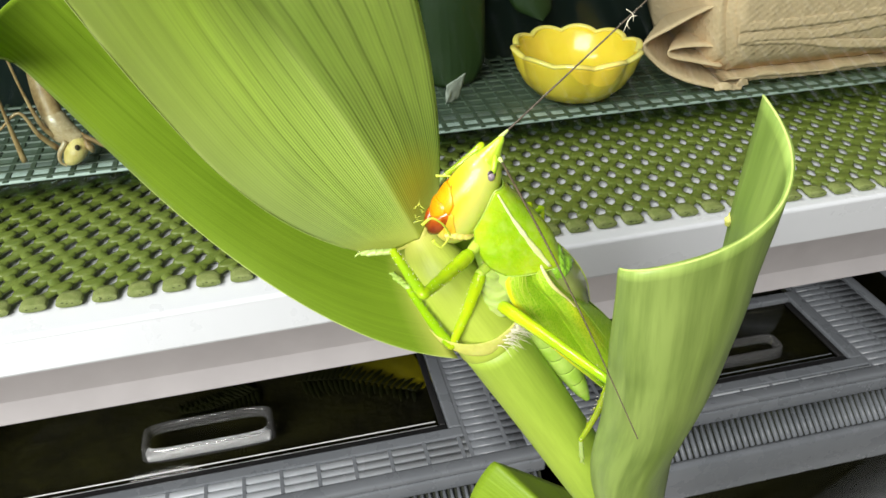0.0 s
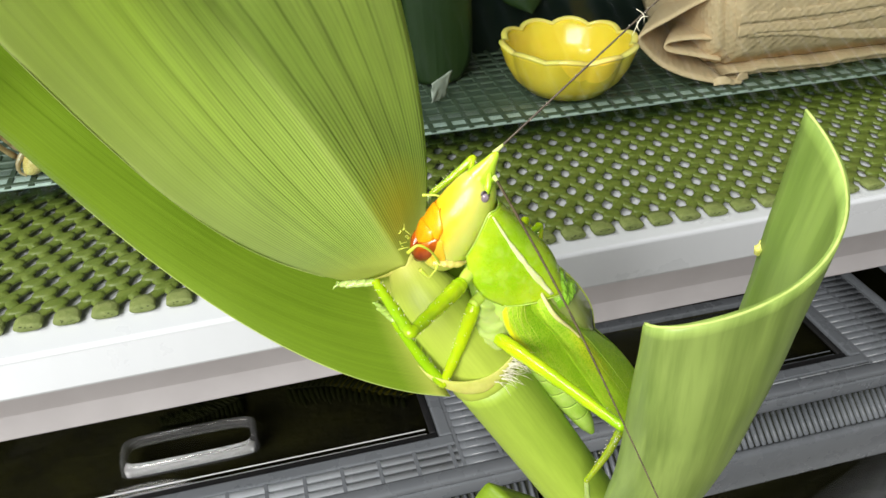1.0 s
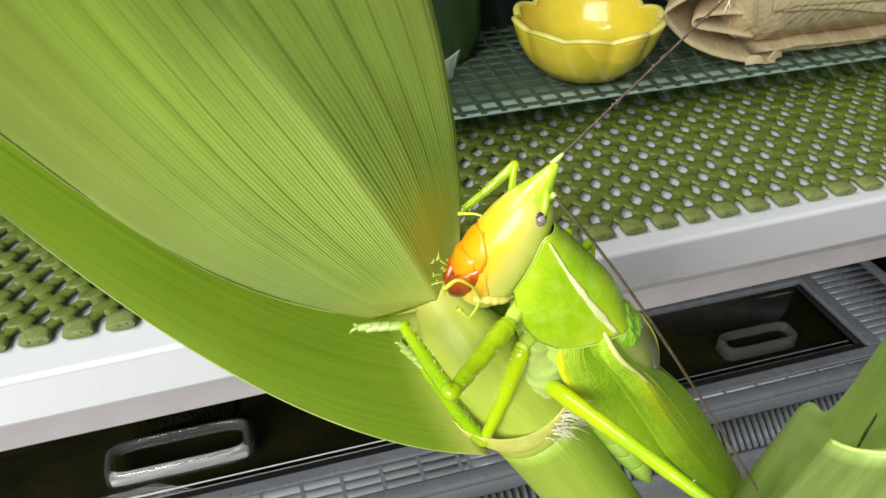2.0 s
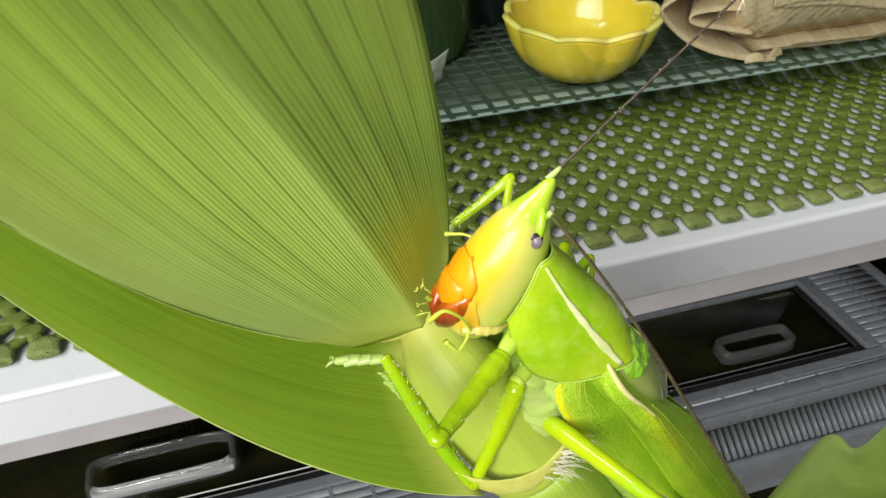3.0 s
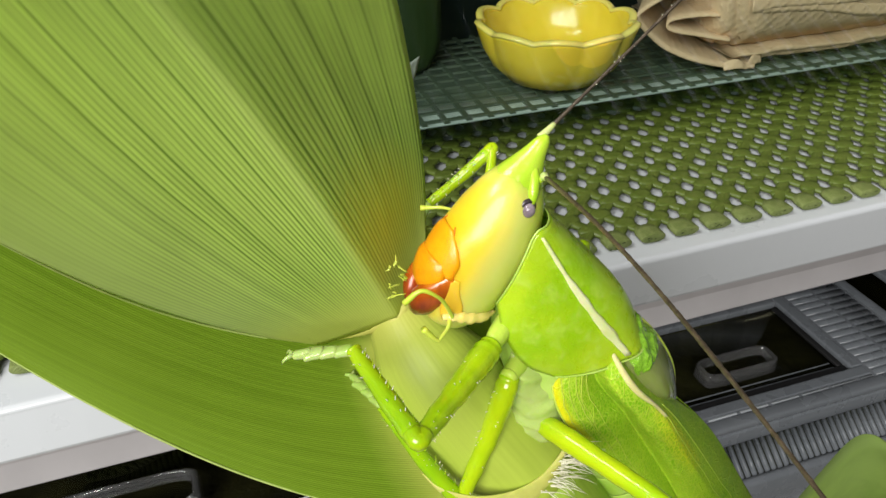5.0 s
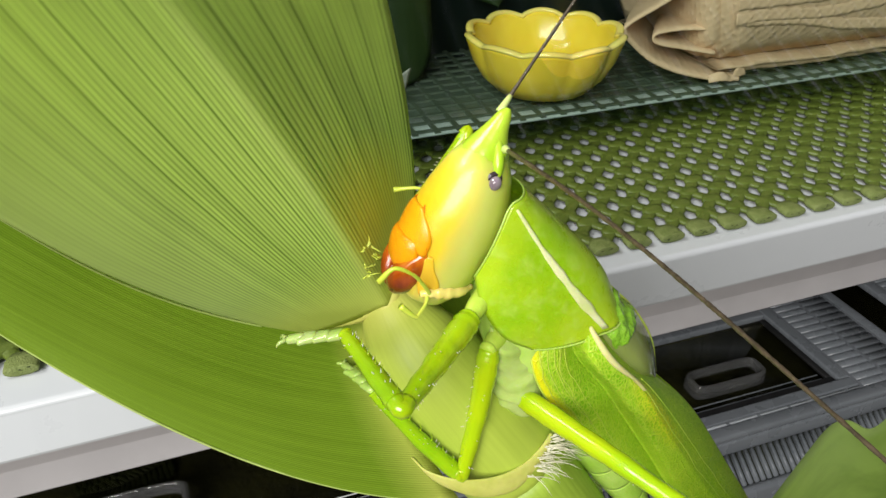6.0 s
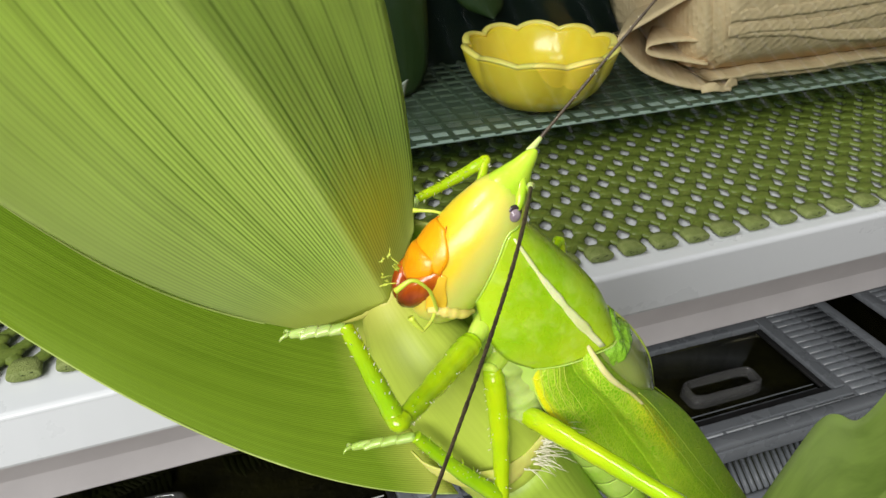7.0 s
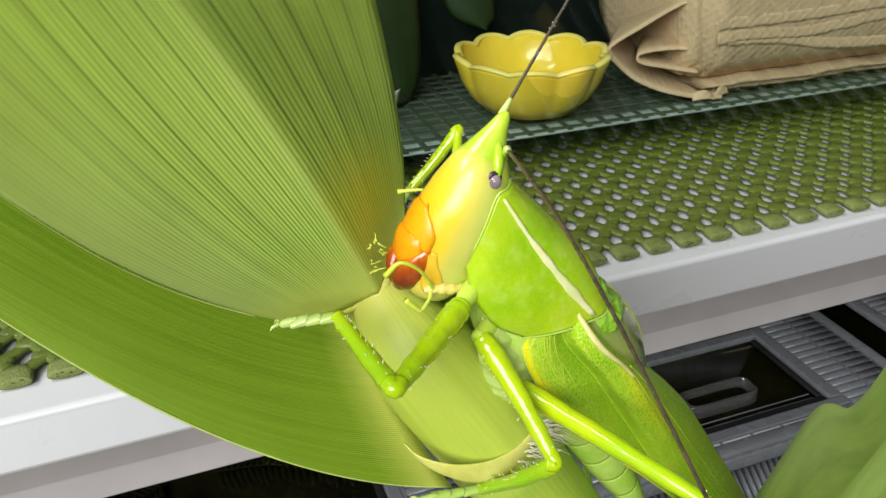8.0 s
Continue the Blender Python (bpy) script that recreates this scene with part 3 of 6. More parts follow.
def build_towels():
    t = thing("folded_towels", (30, 13, TF + 0.24), "stack of folded brown kraft paper towels with embossed dots", "paper towels")
    part("front_pad", slab_sheet(20.95, 52, 7.15, 15.3, 2.12, 9.2, 1, True, 0.15), TOWEL, t)
    part("second_pad", slab_sheet(20.62, 52, 7.42, 15.3, 2.10, 9.2, 7), TOWEL, t)
    part("end_pad", slab_sheet(20.25, 30, 7.75, 15.3, 2.12, 9.2, 5), TOWEL, t)
    part("lower_fold", slab_sheet(21.0, 52, 7.6, 15.3, 1.85, 2.08, 3), TOWEL, t)
    part("bottom_fold", slab_sheet(22.0, 52, 8.0, 15.3, 1.5, 1.84, 4), TOWEL, t)

    # outer sheet loops round the end of the stack: over the top, round the nose, back under
    def loop(u, v):
        a = [(21.2, 7.7, 5.7), (20.0, 8.3, 5.2), (18.5, 8.5, 4.45), (17.55, 8.6, 3.95), (17.2, 8.6, 3.62), (17.45, 8.5, 3.2), (18.2, 8.2, 2.5), (19.4, 7.8, 1.95), (20.9, 7.45, 1.62), (21.9, 7.3, 1.55)]
        b = [(x + 3.0, y + 4.0, z - 0.2) for x, y, z in a]
        return spline(a, v).lerp(spline(b, v), u)

    g, uv = blade(loop, 10, 60, 0.2, 0, 1, 0.05)
    part("outer_loop", g, TOWEL, t, "folded end of a towel", uvs=uv)

    def inner(u, v):
        a = [(21.0, 8.0, 3.45), (19.8, 8.3, 3.5), (18.7, 8.5, 3.42), (18.45, 8.5, 3.2), (18.75, 8.4, 2.98), (19.8, 8.2, 2.75), (21.0, 7.9, 2.5)]
        b = [(x + 3.0, y + 4, z - 0.1) for x, y, z in a]
        return spline(a, v).lerp(spline(b, v), u)

    g, uv = blade(inner, 8, 40, 0.14, 0, 1, 0.04)
    part("inner_loop", g, TOWEL, t, "inner fold of a towel", uvs=uv)

    # crumpled foot that touches the pane
    def foot(u, v):
        p = spline([(20.6, 7.45, 1.52), (21.0, 7.25, 1.62), (21.5, 7.3, 1.52), (22.0, 7.5, 1.58), (22.6, 7.7, 1.55)], v)
        return p + Vector((0.1 * math.sin(5 * v), 0.15 * u, u * (0.26 + 0.08 * math.sin(9 * v))))

    g, uv = blade(foot, 6, 30, 0.05, 0, 1, 0.05)
    part("crumpled_foot", g, TOWEL, t, uvs=uv)
    # loose torn edges of the sheets folded over the front
    for k, line in enumerate(([(21.1, 3.83), (22.9, 3.87), (25.6, 3.74), (28.9, 4.02), (34, 4.4)], [(21.1, 3.80), (24.0, 3.59), (26.7, 3.14), (29.3, 2.96), (34, 2.8)], [(21.1, 4.37), (21.7, 4.40), (24.1, 4.39), (28.7, 4.54), (34, 4.9)])):
        def lap(u, v, line=line, k=k):
            c = spline([(x, 7.1, z) for x, z in line], v)
            wav = 0.05 * noise.noise(Vector((c.x * 1.1, k, 0))) + 0.03 * noise.noise(Vector((c.x * 3.7, k, 0)))
            return Vector((c.x, 7.150 - 0.042 * (1 - u), c.z + wav + u * 0.45))

        g, uv = blade(lap, 4, 80, 0.03, 0, 1, 0.02)
        part("torn_edge", g, TOWEL, t, "thin torn paper edge", uvs=uv)


def build_tank_leaves():
    specs = [
        ("hanging_leaf", [(8.8, 13.5, 12.0), (9.0, 12.6, 6.5), (9.1, 12.2, 3.0), (9.0, 12.0, 1.42)], 1.6, 0.4),
        ("hanging_leaf", [(13.2, 15.0, 12.0), (13.3, 14.6, 7.0), (13.6, 14.2, 4.6), (14.1, 14.0, 3.6)], 1.2, 0.9),
        ("hanging_leaf", [(5.5, 15.0, 12.0), (5.9, 14.6, 7.0), (6.3, 14.4, 3.0), (6.6, 14.3, 1.42)], 1.6, 0.3),
    ]
    for nm, line, w, end in specs:
        def point(u, v, line=line, w=w, end=end):
            c = spline(line, v)
            s = w * (1 - v**6 * end)
            return c + Vector(((u - 0.5) * 2 * s, -0.35 * (1 - (2 * u - 1) ** 2) * 1.0, 0))

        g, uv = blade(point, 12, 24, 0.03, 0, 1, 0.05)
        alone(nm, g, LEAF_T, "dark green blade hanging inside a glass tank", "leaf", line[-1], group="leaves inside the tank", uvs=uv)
    def scrap(u, v):
        edge = 0.14 * noise.noise(Vector((u * 3.1, v * 2.7, 4.0)))
        return Vector((7.9 + (0.75 + 0.3 * v) * u + 0.1 * v + edge, 9.4 + 0.5 * u + 0.15 * v * v, TF + 0.28 + (0.85 + 0.3 * u) * v + edge * v))

    g, uv = blade(scrap, 10, 12, 0.03, 0, 1, 0.08)
    alone("paper_scrap", g, PAPERW, "small torn white paper scrap in a tank", "paper", (8.5, 9.5, TF + 0.25), uvs=uv)


def build_tank_insect():
    """A second insect behind the pane: brown, hanging head down, with a pale yellow face."""
    brown = speckled("brown_cuticle", (0.24, 0.13, 0.05), (0.42, 0.28, 0.13), 160, 0.35, 0.2, coat=0.2)
    face = speckled("pale_yellow_face", (0.50, 0.36, 0.10), (0.66, 0.52, 0.20), 260, 0.4, 0.4, sss=0.2)
    tan = speckled("tan_thorax", (0.36, 0.24, 0.12), (0.52, 0.40, 0.24), 220, 0.25, 0.3, coat=0.3)
    black = speckled("dark_eye", (0.03, 0.018, 0.012), (0.07, 0.04, 0.025), 200, 0.12, 0.0, coat=0.5)
    r = thing("brown_insect", (-8.3, 7.6, TF + 0.25), "brown bush-cricket with pale yellow face clinging head down in a tank", "insect")
    V = Vector
    X, Y = V((1, 0, 0)), V((0, 1, 0))
    part("head", loft([(V((-7.72, 7.75, 2.55)), X * 0.18, Y * 0.2), (V((-7.80, 7.62, 2.25)), X * 0.46, Y * 0.42), (V((-7.92, 7.55, 1.90)), X * 0.46, Y * 0.44), (V((-8.05, 7.52, 1.64)), X * 0.34, Y * 0.34), (V((-8.12, 7.52, 1.52)), X * 0.1, Y * 0.1)], 24, 20), face, r, "pale yellow head")
    for s in (0.10,):
        part("eye", loft([(V((-7.80 + s, 7.30, 2.32)), X * 0.10, V((0, 0, 0.13))), (V((-7.80 + s, 7.20, 2.34)), X * 0.10, V((0, 0, 0.13))), (V((-7.80 + s, 7.12, 2.35)), X * 0.03, V((0, 0, 0.04)))], 12, 8), black, r, "dark glossy eye")
    part("cheek_patch", loft([(V((-7.40, 7.5, 2.5)), X * 0.06, Y * 0.1), (V((-7.28, 7.42, 2.25)), X * 0.16, Y * 0.2), (V((-7.22, 7.45, 2.0)), X * 0.08, Y * 0.1)], 12, 10), brown, r, "brown cheek patch")
    part("thorax", loft([(V((-7.85, 7.9, 2.4)), V((0.38, 0, 0.2)), Y * 0.3), (V((-8.25, 8.05, 2.75)), V((0.48, 0, 0.25)), Y * 0.42), (V((-8.5, 8.2, 3.3)), V((0.44, 0, 0.2)), Y * 0.42), (V((-8.7, 8.4, 3.7)), V((0.3, 0, 0.15)), Y * 0.3)], 20, 18), tan, r, "tan translucent thorax")
    part("abdomen", loft([(V((-8.5, 8.2, 3.3)), V((0.40, 0, 0.15)), Y * 0.35), (V((-8.7, 8.6, 4.4)), V((0.42, 0, 0.1)), Y * 0.38), (V((-8.9, 9.0, 6.2)), V((0.2, 0, 0.05)), Y * 0.2)], 18, 16), brown, r)
    for k, pts in enumerate((
        [(-8.55, 7.7, 2.2), (-9.0, 7.45, 2.95), (-9.45, 7.4, 3.95), (-10.3, 7.4, 3.35), (-11.2, 7.4, 2.8)],
        [(-9.75, 7.2, 2.0), (-9.85, 7.25, 3.0), (-9.95, 7.3, 4.3), (-10.05, 7.3, 6.6)],
        [(-8.4, 7.9, 2.5), (-8.85, 7.7, 3.2), (-9.2, 7.8, 4.6), (-9.45, 7.9, 6.4)],
        [(-8.15, 7.6, 2.5), (-8.45, 7.4, 2.1), (-8.5, 7.35, 1.75), (-8.3, 7.35, 1.55)],
        [(-7.6, 7.9, 2.6), (-7.0, 7.8, 2.2), (-6.3, 7.8, 1.7)],
    )):
        part("leg", tube(pts, [0.12, 0.10, 0.06, 0.05, 0.04][: len(pts)], 18, 8, True, 0.1, k), brown if k != 3 else tan, r)


# ---------------------------------------------------------------- boxes below
LID = -21.9


def build_box(name, x0, x1, wx0, wx1, y0, y1, wy0, wy1, hx0, hx1, label, grip=(1.9, 4.7)):
    """A grey plastic keeping box: clear body, grey lid with slotted margins, a comb of slits in front, a smoked window."""
    ob = thing(name, ((x0 + x1) / 2, (y0 + y1) / 2, -44), label, "plastic box", group="keeping boxes under the shelf")
    zt = LID
    # lid frame round the window
    e = 0.9
    part("lid_margin", box(x0, y0, zt - 0.5, x1, y0 + e, zt), GREYP, ob, bevel=0.15)
    part("lid_margin", box(x0, y1 - e, zt - 0.5, x1, y1, zt), GREYP, ob, bevel=0.15)
    part("lid_margin", box(x0, y0 + e, zt - 0.5, x0 + e, y1 - e, zt), GREYP, ob, bevel=0.1)
    part("lid_margin", box(x1 - e, y0 + e, zt - 0.5, x1, y1 - e, zt), GREYP, ob, bevel=0.1)
    f = 1.0
    for side in (box(wx0 - f, wy0 - f, zt - 0.5, wx1 + f, wy0 - 0.15, zt + 0.02), box(wx1 + 0.15, wy0 - 0.15, zt - 0.5, wx1 + f, wy1 + f, zt + 0.02), box(wx0 - f, wy0 - 0.15, zt - 0.5, wx0 - 0.15, wy1 + f, zt + 0.02), box(wx0 - 0.15, wy1 + 0.15, zt - 0.5, wx1 + 0.15, wy1 + f, zt + 0.02)):
        part("window_surround", side, GREYP, ob, bevel=0.12, smooth=False)
    # slotted fields: ribs over a backing coloured dark for the shade in the slots
    ribs, posts = [], []

    def field(ax0, ay0, ax1, ay1, pitch_x, pitch_y):
        y = ay0
        while y < ay1 - 0.05:
            w = min(ay1 - y, pitch_y * 0.90)
            ribs.append(extrude_x([(y, zt - 0.3), (y + 0.02, zt - 0.08), (y + w * 0.14, zt - 0.03), (y + w * 0.86, zt - 0.03), (y + w - 0.02, zt - 0.08), (y + w, zt - 0.3)], ax0, ax1))
            y += pitch_y
        x = ax0
        while x < ax1:
            posts.append(box(x - 0.09, ay0 - 0.02, zt - 0.42, x + 0.14, ay1 + 0.02, zt - 0.02))
            x += pitch_x

    field(wx0 - f, y0 + e, wx1 + f, wy0 - f, 2.25, 0.62)
    field(wx1 + f + 0.02, y0 + e, x1 - e, y1 - e, 2.4, 0.65)
    field(x0 + e, y0 + e, wx0 - f - 0.02, y1 - e, 2.4, 0.65)
    for b in ribs:
        # front ribs take a paler grey, the lamp's gloss put into their colour
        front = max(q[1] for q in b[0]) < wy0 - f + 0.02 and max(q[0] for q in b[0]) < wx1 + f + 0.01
        part("vent_rib", b, RIB_LIT if front else GREYP, ob)
    for b in posts:
        part("vent_divider", b, GREYP, ob, smooth=False)
    part("vent_backing", box(x0 + 0.3, y0 + 0.3, zt - 1.0, wx1 + f, wy0 - f, zt - 0.6), SLOT_SHADE, ob)
    part("vent_backing", box(wx1 + f + 0.02, y0 + 0.3, zt - 1.0, x1 - 0.3, y1 - 0.3, zt - 0.6), SLOT_SHADE, ob)
    # front skirt with a comb of slits
    part("skirt", box(x0 - 0.1, y0 - 0.05, zt - 1.6, x1 + 0.1, y0 + 0.5, zt - 0.503), GREYP, ob, bevel=0.15)
    # the comb lies on a slope that runs out over the rim
    ya, za, yb, zb = y0 + 0.1, zt - 1.55, y0 - 1.5, zt - 2.7
    # sloped backing, its dark colour standing for shade between the comb ribs
    part("comb_backing", extrude_x([(ya + 0.3, za - 0.1), (yb, zb - 0.35), (yb, zb - 0.6), (ya + 0.3, zb - 0.6)], x0 + 0.2, x1 - 0.2), SLOT_SHADE, ob, smooth=False)
    x = x0 + 0.4
    while x < x1 - 0.5:
        prof = ((0, -0.3), (0.02, -0.05), (0.06, 0.02), (0.20, 0.02), (0.24, -0.05), (0.26, -0.3))
        v = [(x + dx, y, z + dz) for y, z in ((ya, za), (yb, zb)) for dx, dz in prof]
        part("comb_rib", (v, [(k, k + 1, k + 7, k + 6) for k in range(5)] + [(0, 1, 2, 3, 4, 5), (6, 7, 8, 9, 10, 11)]), GREYP, ob)
        x += 0.46
    part("rim_band", box(x0 - 0.5, y0 - 2.1, zt - 6.2, x1 + 0.5, y0 - 1.45, zt - 2.75), GREYP, ob, bevel=0.3)
    # dark tub
    for side in (box(x0, y0 - 1.4, -43.98, x1, y0 - 1.1, zt - 3.3), box(x0, y1 - 0.3, -43.98, x1, y1, zt - 0.5), box(x0, y0 + 0.3, -43.98, x0 + 0.3, y1 - 0.3, zt - 0.5), box(x1 - 0.3, y0 + 0.3, -43.98, x1, y1 - 0.3, zt - 0.5)):
        part("tub_wall", side, SMOKE, ob, "smoky clear tub wall")
    part("substrate", box(x0 + 0.4, y0 + 0.7, -43.9, x1 - 0.4, y1 - 0.4, zt - 1.5), SOIL, ob, "dark mossy substrate")
    # window and its handle
    win = part("window_pane", box(wx0, wy0, zt - 0.75, wx1, wy1, zt - 0.45), SMOKE, ob, "smoked clear lid window")
    win.visible_shadow = False
    # two strips stand in for highlight lines, white on the left box only
    for k in range(2):
        y = wy0 + 0.55 + 0.42 * k
        part("edge_highlight", box(wx0 + 0.2, y, zt - 0.448, wx1 - 0.5, y + 0.09 - 0.02 * k, zt - 0.38), GLINT if hx0 < 0 else GREYP, ob, "strip standing in for a highlight on the window's edge", bevel=0.02)
    part("window_lip", merged(box(wx0 - 0.1, wy0 - 0.1, zt - 0.45, wx1 + 0.1, wy0 + 0.45, zt - 0.2), box(wx1 - 0.35, wy0 + 0.45, zt - 0.45, wx1 + 0.1, wy1, zt - 0.2)), DARKP, ob, bevel=0.1)
    hy0, hy1 = wy0 + grip[0], wy0 + grip[1]
    v, fc = [], []
    n = 40
    outer = []
    for i in range(n):
        a = 2 * math.pi * i / n
        q = (abs(math.cos(a)) ** 6 + abs(math.sin(a)) ** 6) ** (-1 / 6)
        outer.append(((hx0 + hx1) / 2 + (hx1 - hx0) / 2 * q * math.cos(a), (hy0 + hy1) / 2 + (hy1 - hy0) / 2 * q * math.sin(a)))
    cx, cy = (hx0 + hx1) / 2, (hy0 + hy1) / 2
    for (x, y) in outer:
        for s, z in ((1.0, zt - 0.44), (0.97, zt + 0.45), (0.93, zt + 0.55), (0.88, zt + 0.45), (0.86, zt - 0.2)):
            v.append((cx + (x - cx) * s, cy + (y - cy) * (s if s > 0.95 else s - 0.1), z))
    for i in range(n):
        for k in range(4):
            fc.append((i * 5 + k, ((i + 1) % n) * 5 + k, ((i + 1) % n) * 5 + k + 1, i * 5 + k + 1))
    part("handle", (v, fc), CLEAR, ob, "clear plastic finger pull")
    # white tray with a bright reflection put into its colour, left box only
    if hx0 < 0:
        part("handle_tray", box(hx0 + 0.4, hy0 + 0.15, zt - 0.44, hx1 - 0.4, hy0 + 0.75, zt + 0.12), GLINT, ob, bevel=0.15)


def build_fern():
    """A frond before a yellow leaf, both under the window of a box."""
    # the leaf's yellow stands in for a glow
    def glow_patch(u, v):
        a = spline([(2.2, 21.6, LID - 1.32), (5.4, 20.2, LID - 1.30), (8.2, 17.6, LID - 1.34)], v)
        return a + Vector((1.0, 0.8, 0.05)).normalized() * (u - 0.5) * 4.6 * math.sin(math.pi * (0.12 + 0.80 * v)) + Vector((0, 0, 0.08 * math.sin(6 * u + 4 * v)))

    gl, ul = blade(glow_patch, 14, 24, 0.02, ripple=0.04)
    alone("glow_leaf", gl, leaf_material("yellow_glow_leaf", (0.42, 0.37, 0.02), (0.30, 0.28, 0.02), 24, 0.2, 0.5, 0.3), "yellow leaf standing in for a glow in a keeping box", "leaf", (5.4, 20.2, LID - 1.4), uvs=ul)
    # near-black so that the frond reads as a silhouette against the glow
    dark = speckled("silhouette_fern", (0.010, 0.014, 0.003), (0.022, 0.028, 0.006), 120, 0.6, 0.3)
    for line in ([(-1.0, 20.0, LID - 1.1), (3.0, 19.0, LID - 0.95), (7.4, 16.6, LID - 1.05)], [(-3.5, 20.0, LID - 1.1), (-6.5, 18.6, LID - 1.0), (-9.0, 18.6, LID - 1.05)]):
        g = [tube(line, [0.05, 0.04, 0.02], 20, 5)]
        for k in range(20):
            u = 0.06 + 0.9 * k / 19
            c = spline(line, u)
            d = (spline(line, min(1, u + 0.02)) - c).normalized()
            side = Vector((-d.y, d.x, 0))
            for sgn in (-1, 1):
                n = (1.9 - 1.0 * u) * (0.8 + 0.4 * (k * 7 % 5) / 4)

                def leaflet(a, v, c=c, d=d, side=side, sgn=sgn, n=n):
                    w = 0.20 * math.sin(math.pi * min(1, v * 0.85 + 0.12))
                    return c + side * sgn * n * v + d * (0.35 * n * v + (a - 0.5) * 2 * w) + Vector((0, 0, 0.12 * v * (1 - v)))

                g.append(blade(leaflet, 2, 6, 0.012)[0])
        alone("fern_frond", merged(*g), dark, "fern frond coloured as a silhouette under a smoked window", "fern", line[1], group="fronds in the keeping box")


# ---------------------------------------------------------------- the plant
A_L = [(1.81, -8.66, 5.68), (-0.06, -9.0, 6.85), (-1.18, -9.56, 7.92), (-2.96, -13.11, 14.5)]
A_M = [(2.85, -9.30, 6.35), (1.70, -9.94, 9.40), (0.0, -9.4, 12.0)]
A_R = [(3.45, -8.65, 7.0), (4.06, -7.10, 8.26), (3.79, -5.15, 10.6)]
B_L = [(3.41, -10.52, 3.75), (-1.31, -10.40, 5.13), (-4.62, -6.46, 10.56), (-4.13, -10.35, 11.60)]
B_M = [(2.75, -8.75, 5.3), (-0.2, -8.5, 6.5), (-2.0, -9.0, 10.0), (-3.41, -8.65, 12.02)]
B_R = [(3.3, -8.3, 5.6), (1.5, -6.8, 8.5), (-0.8, -6.4, 12.5)]
STEM_LINE = [(2.55, -9.45, 6.75), (3.35, -9.65, 5.35), (4.35, -9.95, 3.75), (5.9, -10.2, 0.95), (7.44, -10.5, -1.82), (10.2, -10.9, -6.7), (14.0, -11.4, -13.2), (20.0, -12.2, -21.8), (32.0, -13.8, -38.5), (46.0, -15.8, -58.0), (62.0, -18.0, -79.9)]


def quad(a, b, c, u, crease=0.35):
    """Through a, b, c at u = 0, 0.62, 1."""
    m = 0.62
    flat = a.lerp(b, u / m) if u < m else b.lerp(c, (u - m) / (1 - m))
    return flat * crease + (1 - crease) * (a * ((u - m) * (u - 1) / m) + b * (u * (u - 1) / (m * (m - 1))) + c * (u * (u - m) / (1 - m)))


def blade_a(u, v):
    return quad(bez(A_L, v), bez(A_M, v), bez(A_R, v), u, 0.92)


def blade_b(u, v):
    return quad(bez(B_L, v), bez(B_M, v), bez(B_R, v), u)


C_TOP = [(4.44, -15.74, 9.53), (4.4, -16.54, 9.9), (6.46, -16.2, 9.69), (7.46, -16.12, 10.45), (7.47, -13.94, 11.06)]
C_MID = [(5.18, -14.4, 5.59), (5.57, -15.6, 5.3), (6.87, -15.2, 4.9), (8.05, -14.2, 5.4), (8.14, -12.64, 5.72)]
C_LOW = [(5.9, -13.0, 1.6), (6.3, -13.9, 0.9), (7.4, -13.6, 0.2), (8.4, -12.4, 0.9), (9.05, -11.06, 3.38)]
C_END = [(8.1, -11.6, -5.0), (8.2, -12.6, -5.6), (9.2, -12.4, -6.6), (9.7, -11.2, -6.4), (8.95, -9.23, -4.64)]


def blade_c(u, v):
    return spline([bez(C_TOP, u), bez(C_MID, u), bez(C_LOW, u), bez(C_END, u)], v)


def blade_d(u, v):
    a = spline([(11.0, -11.0, -9.4), (8.6, -7.0, -10.9), (5.6, -3.2, -10.8)], v)
    b = spline([(10.6, -10.4, -8.0), (8.8, -6.5, -9.2), (6.72, -3.0, -8.7)], v)
    c = spline([(11.6, -10.4, -9.0), (11.0, -6.5, -11.5), (10.6, -3.2, -11.6)], v)
    return quad(a, b, c, u, 0.88)


SPOT = (7.76, -13.36, 8.44)


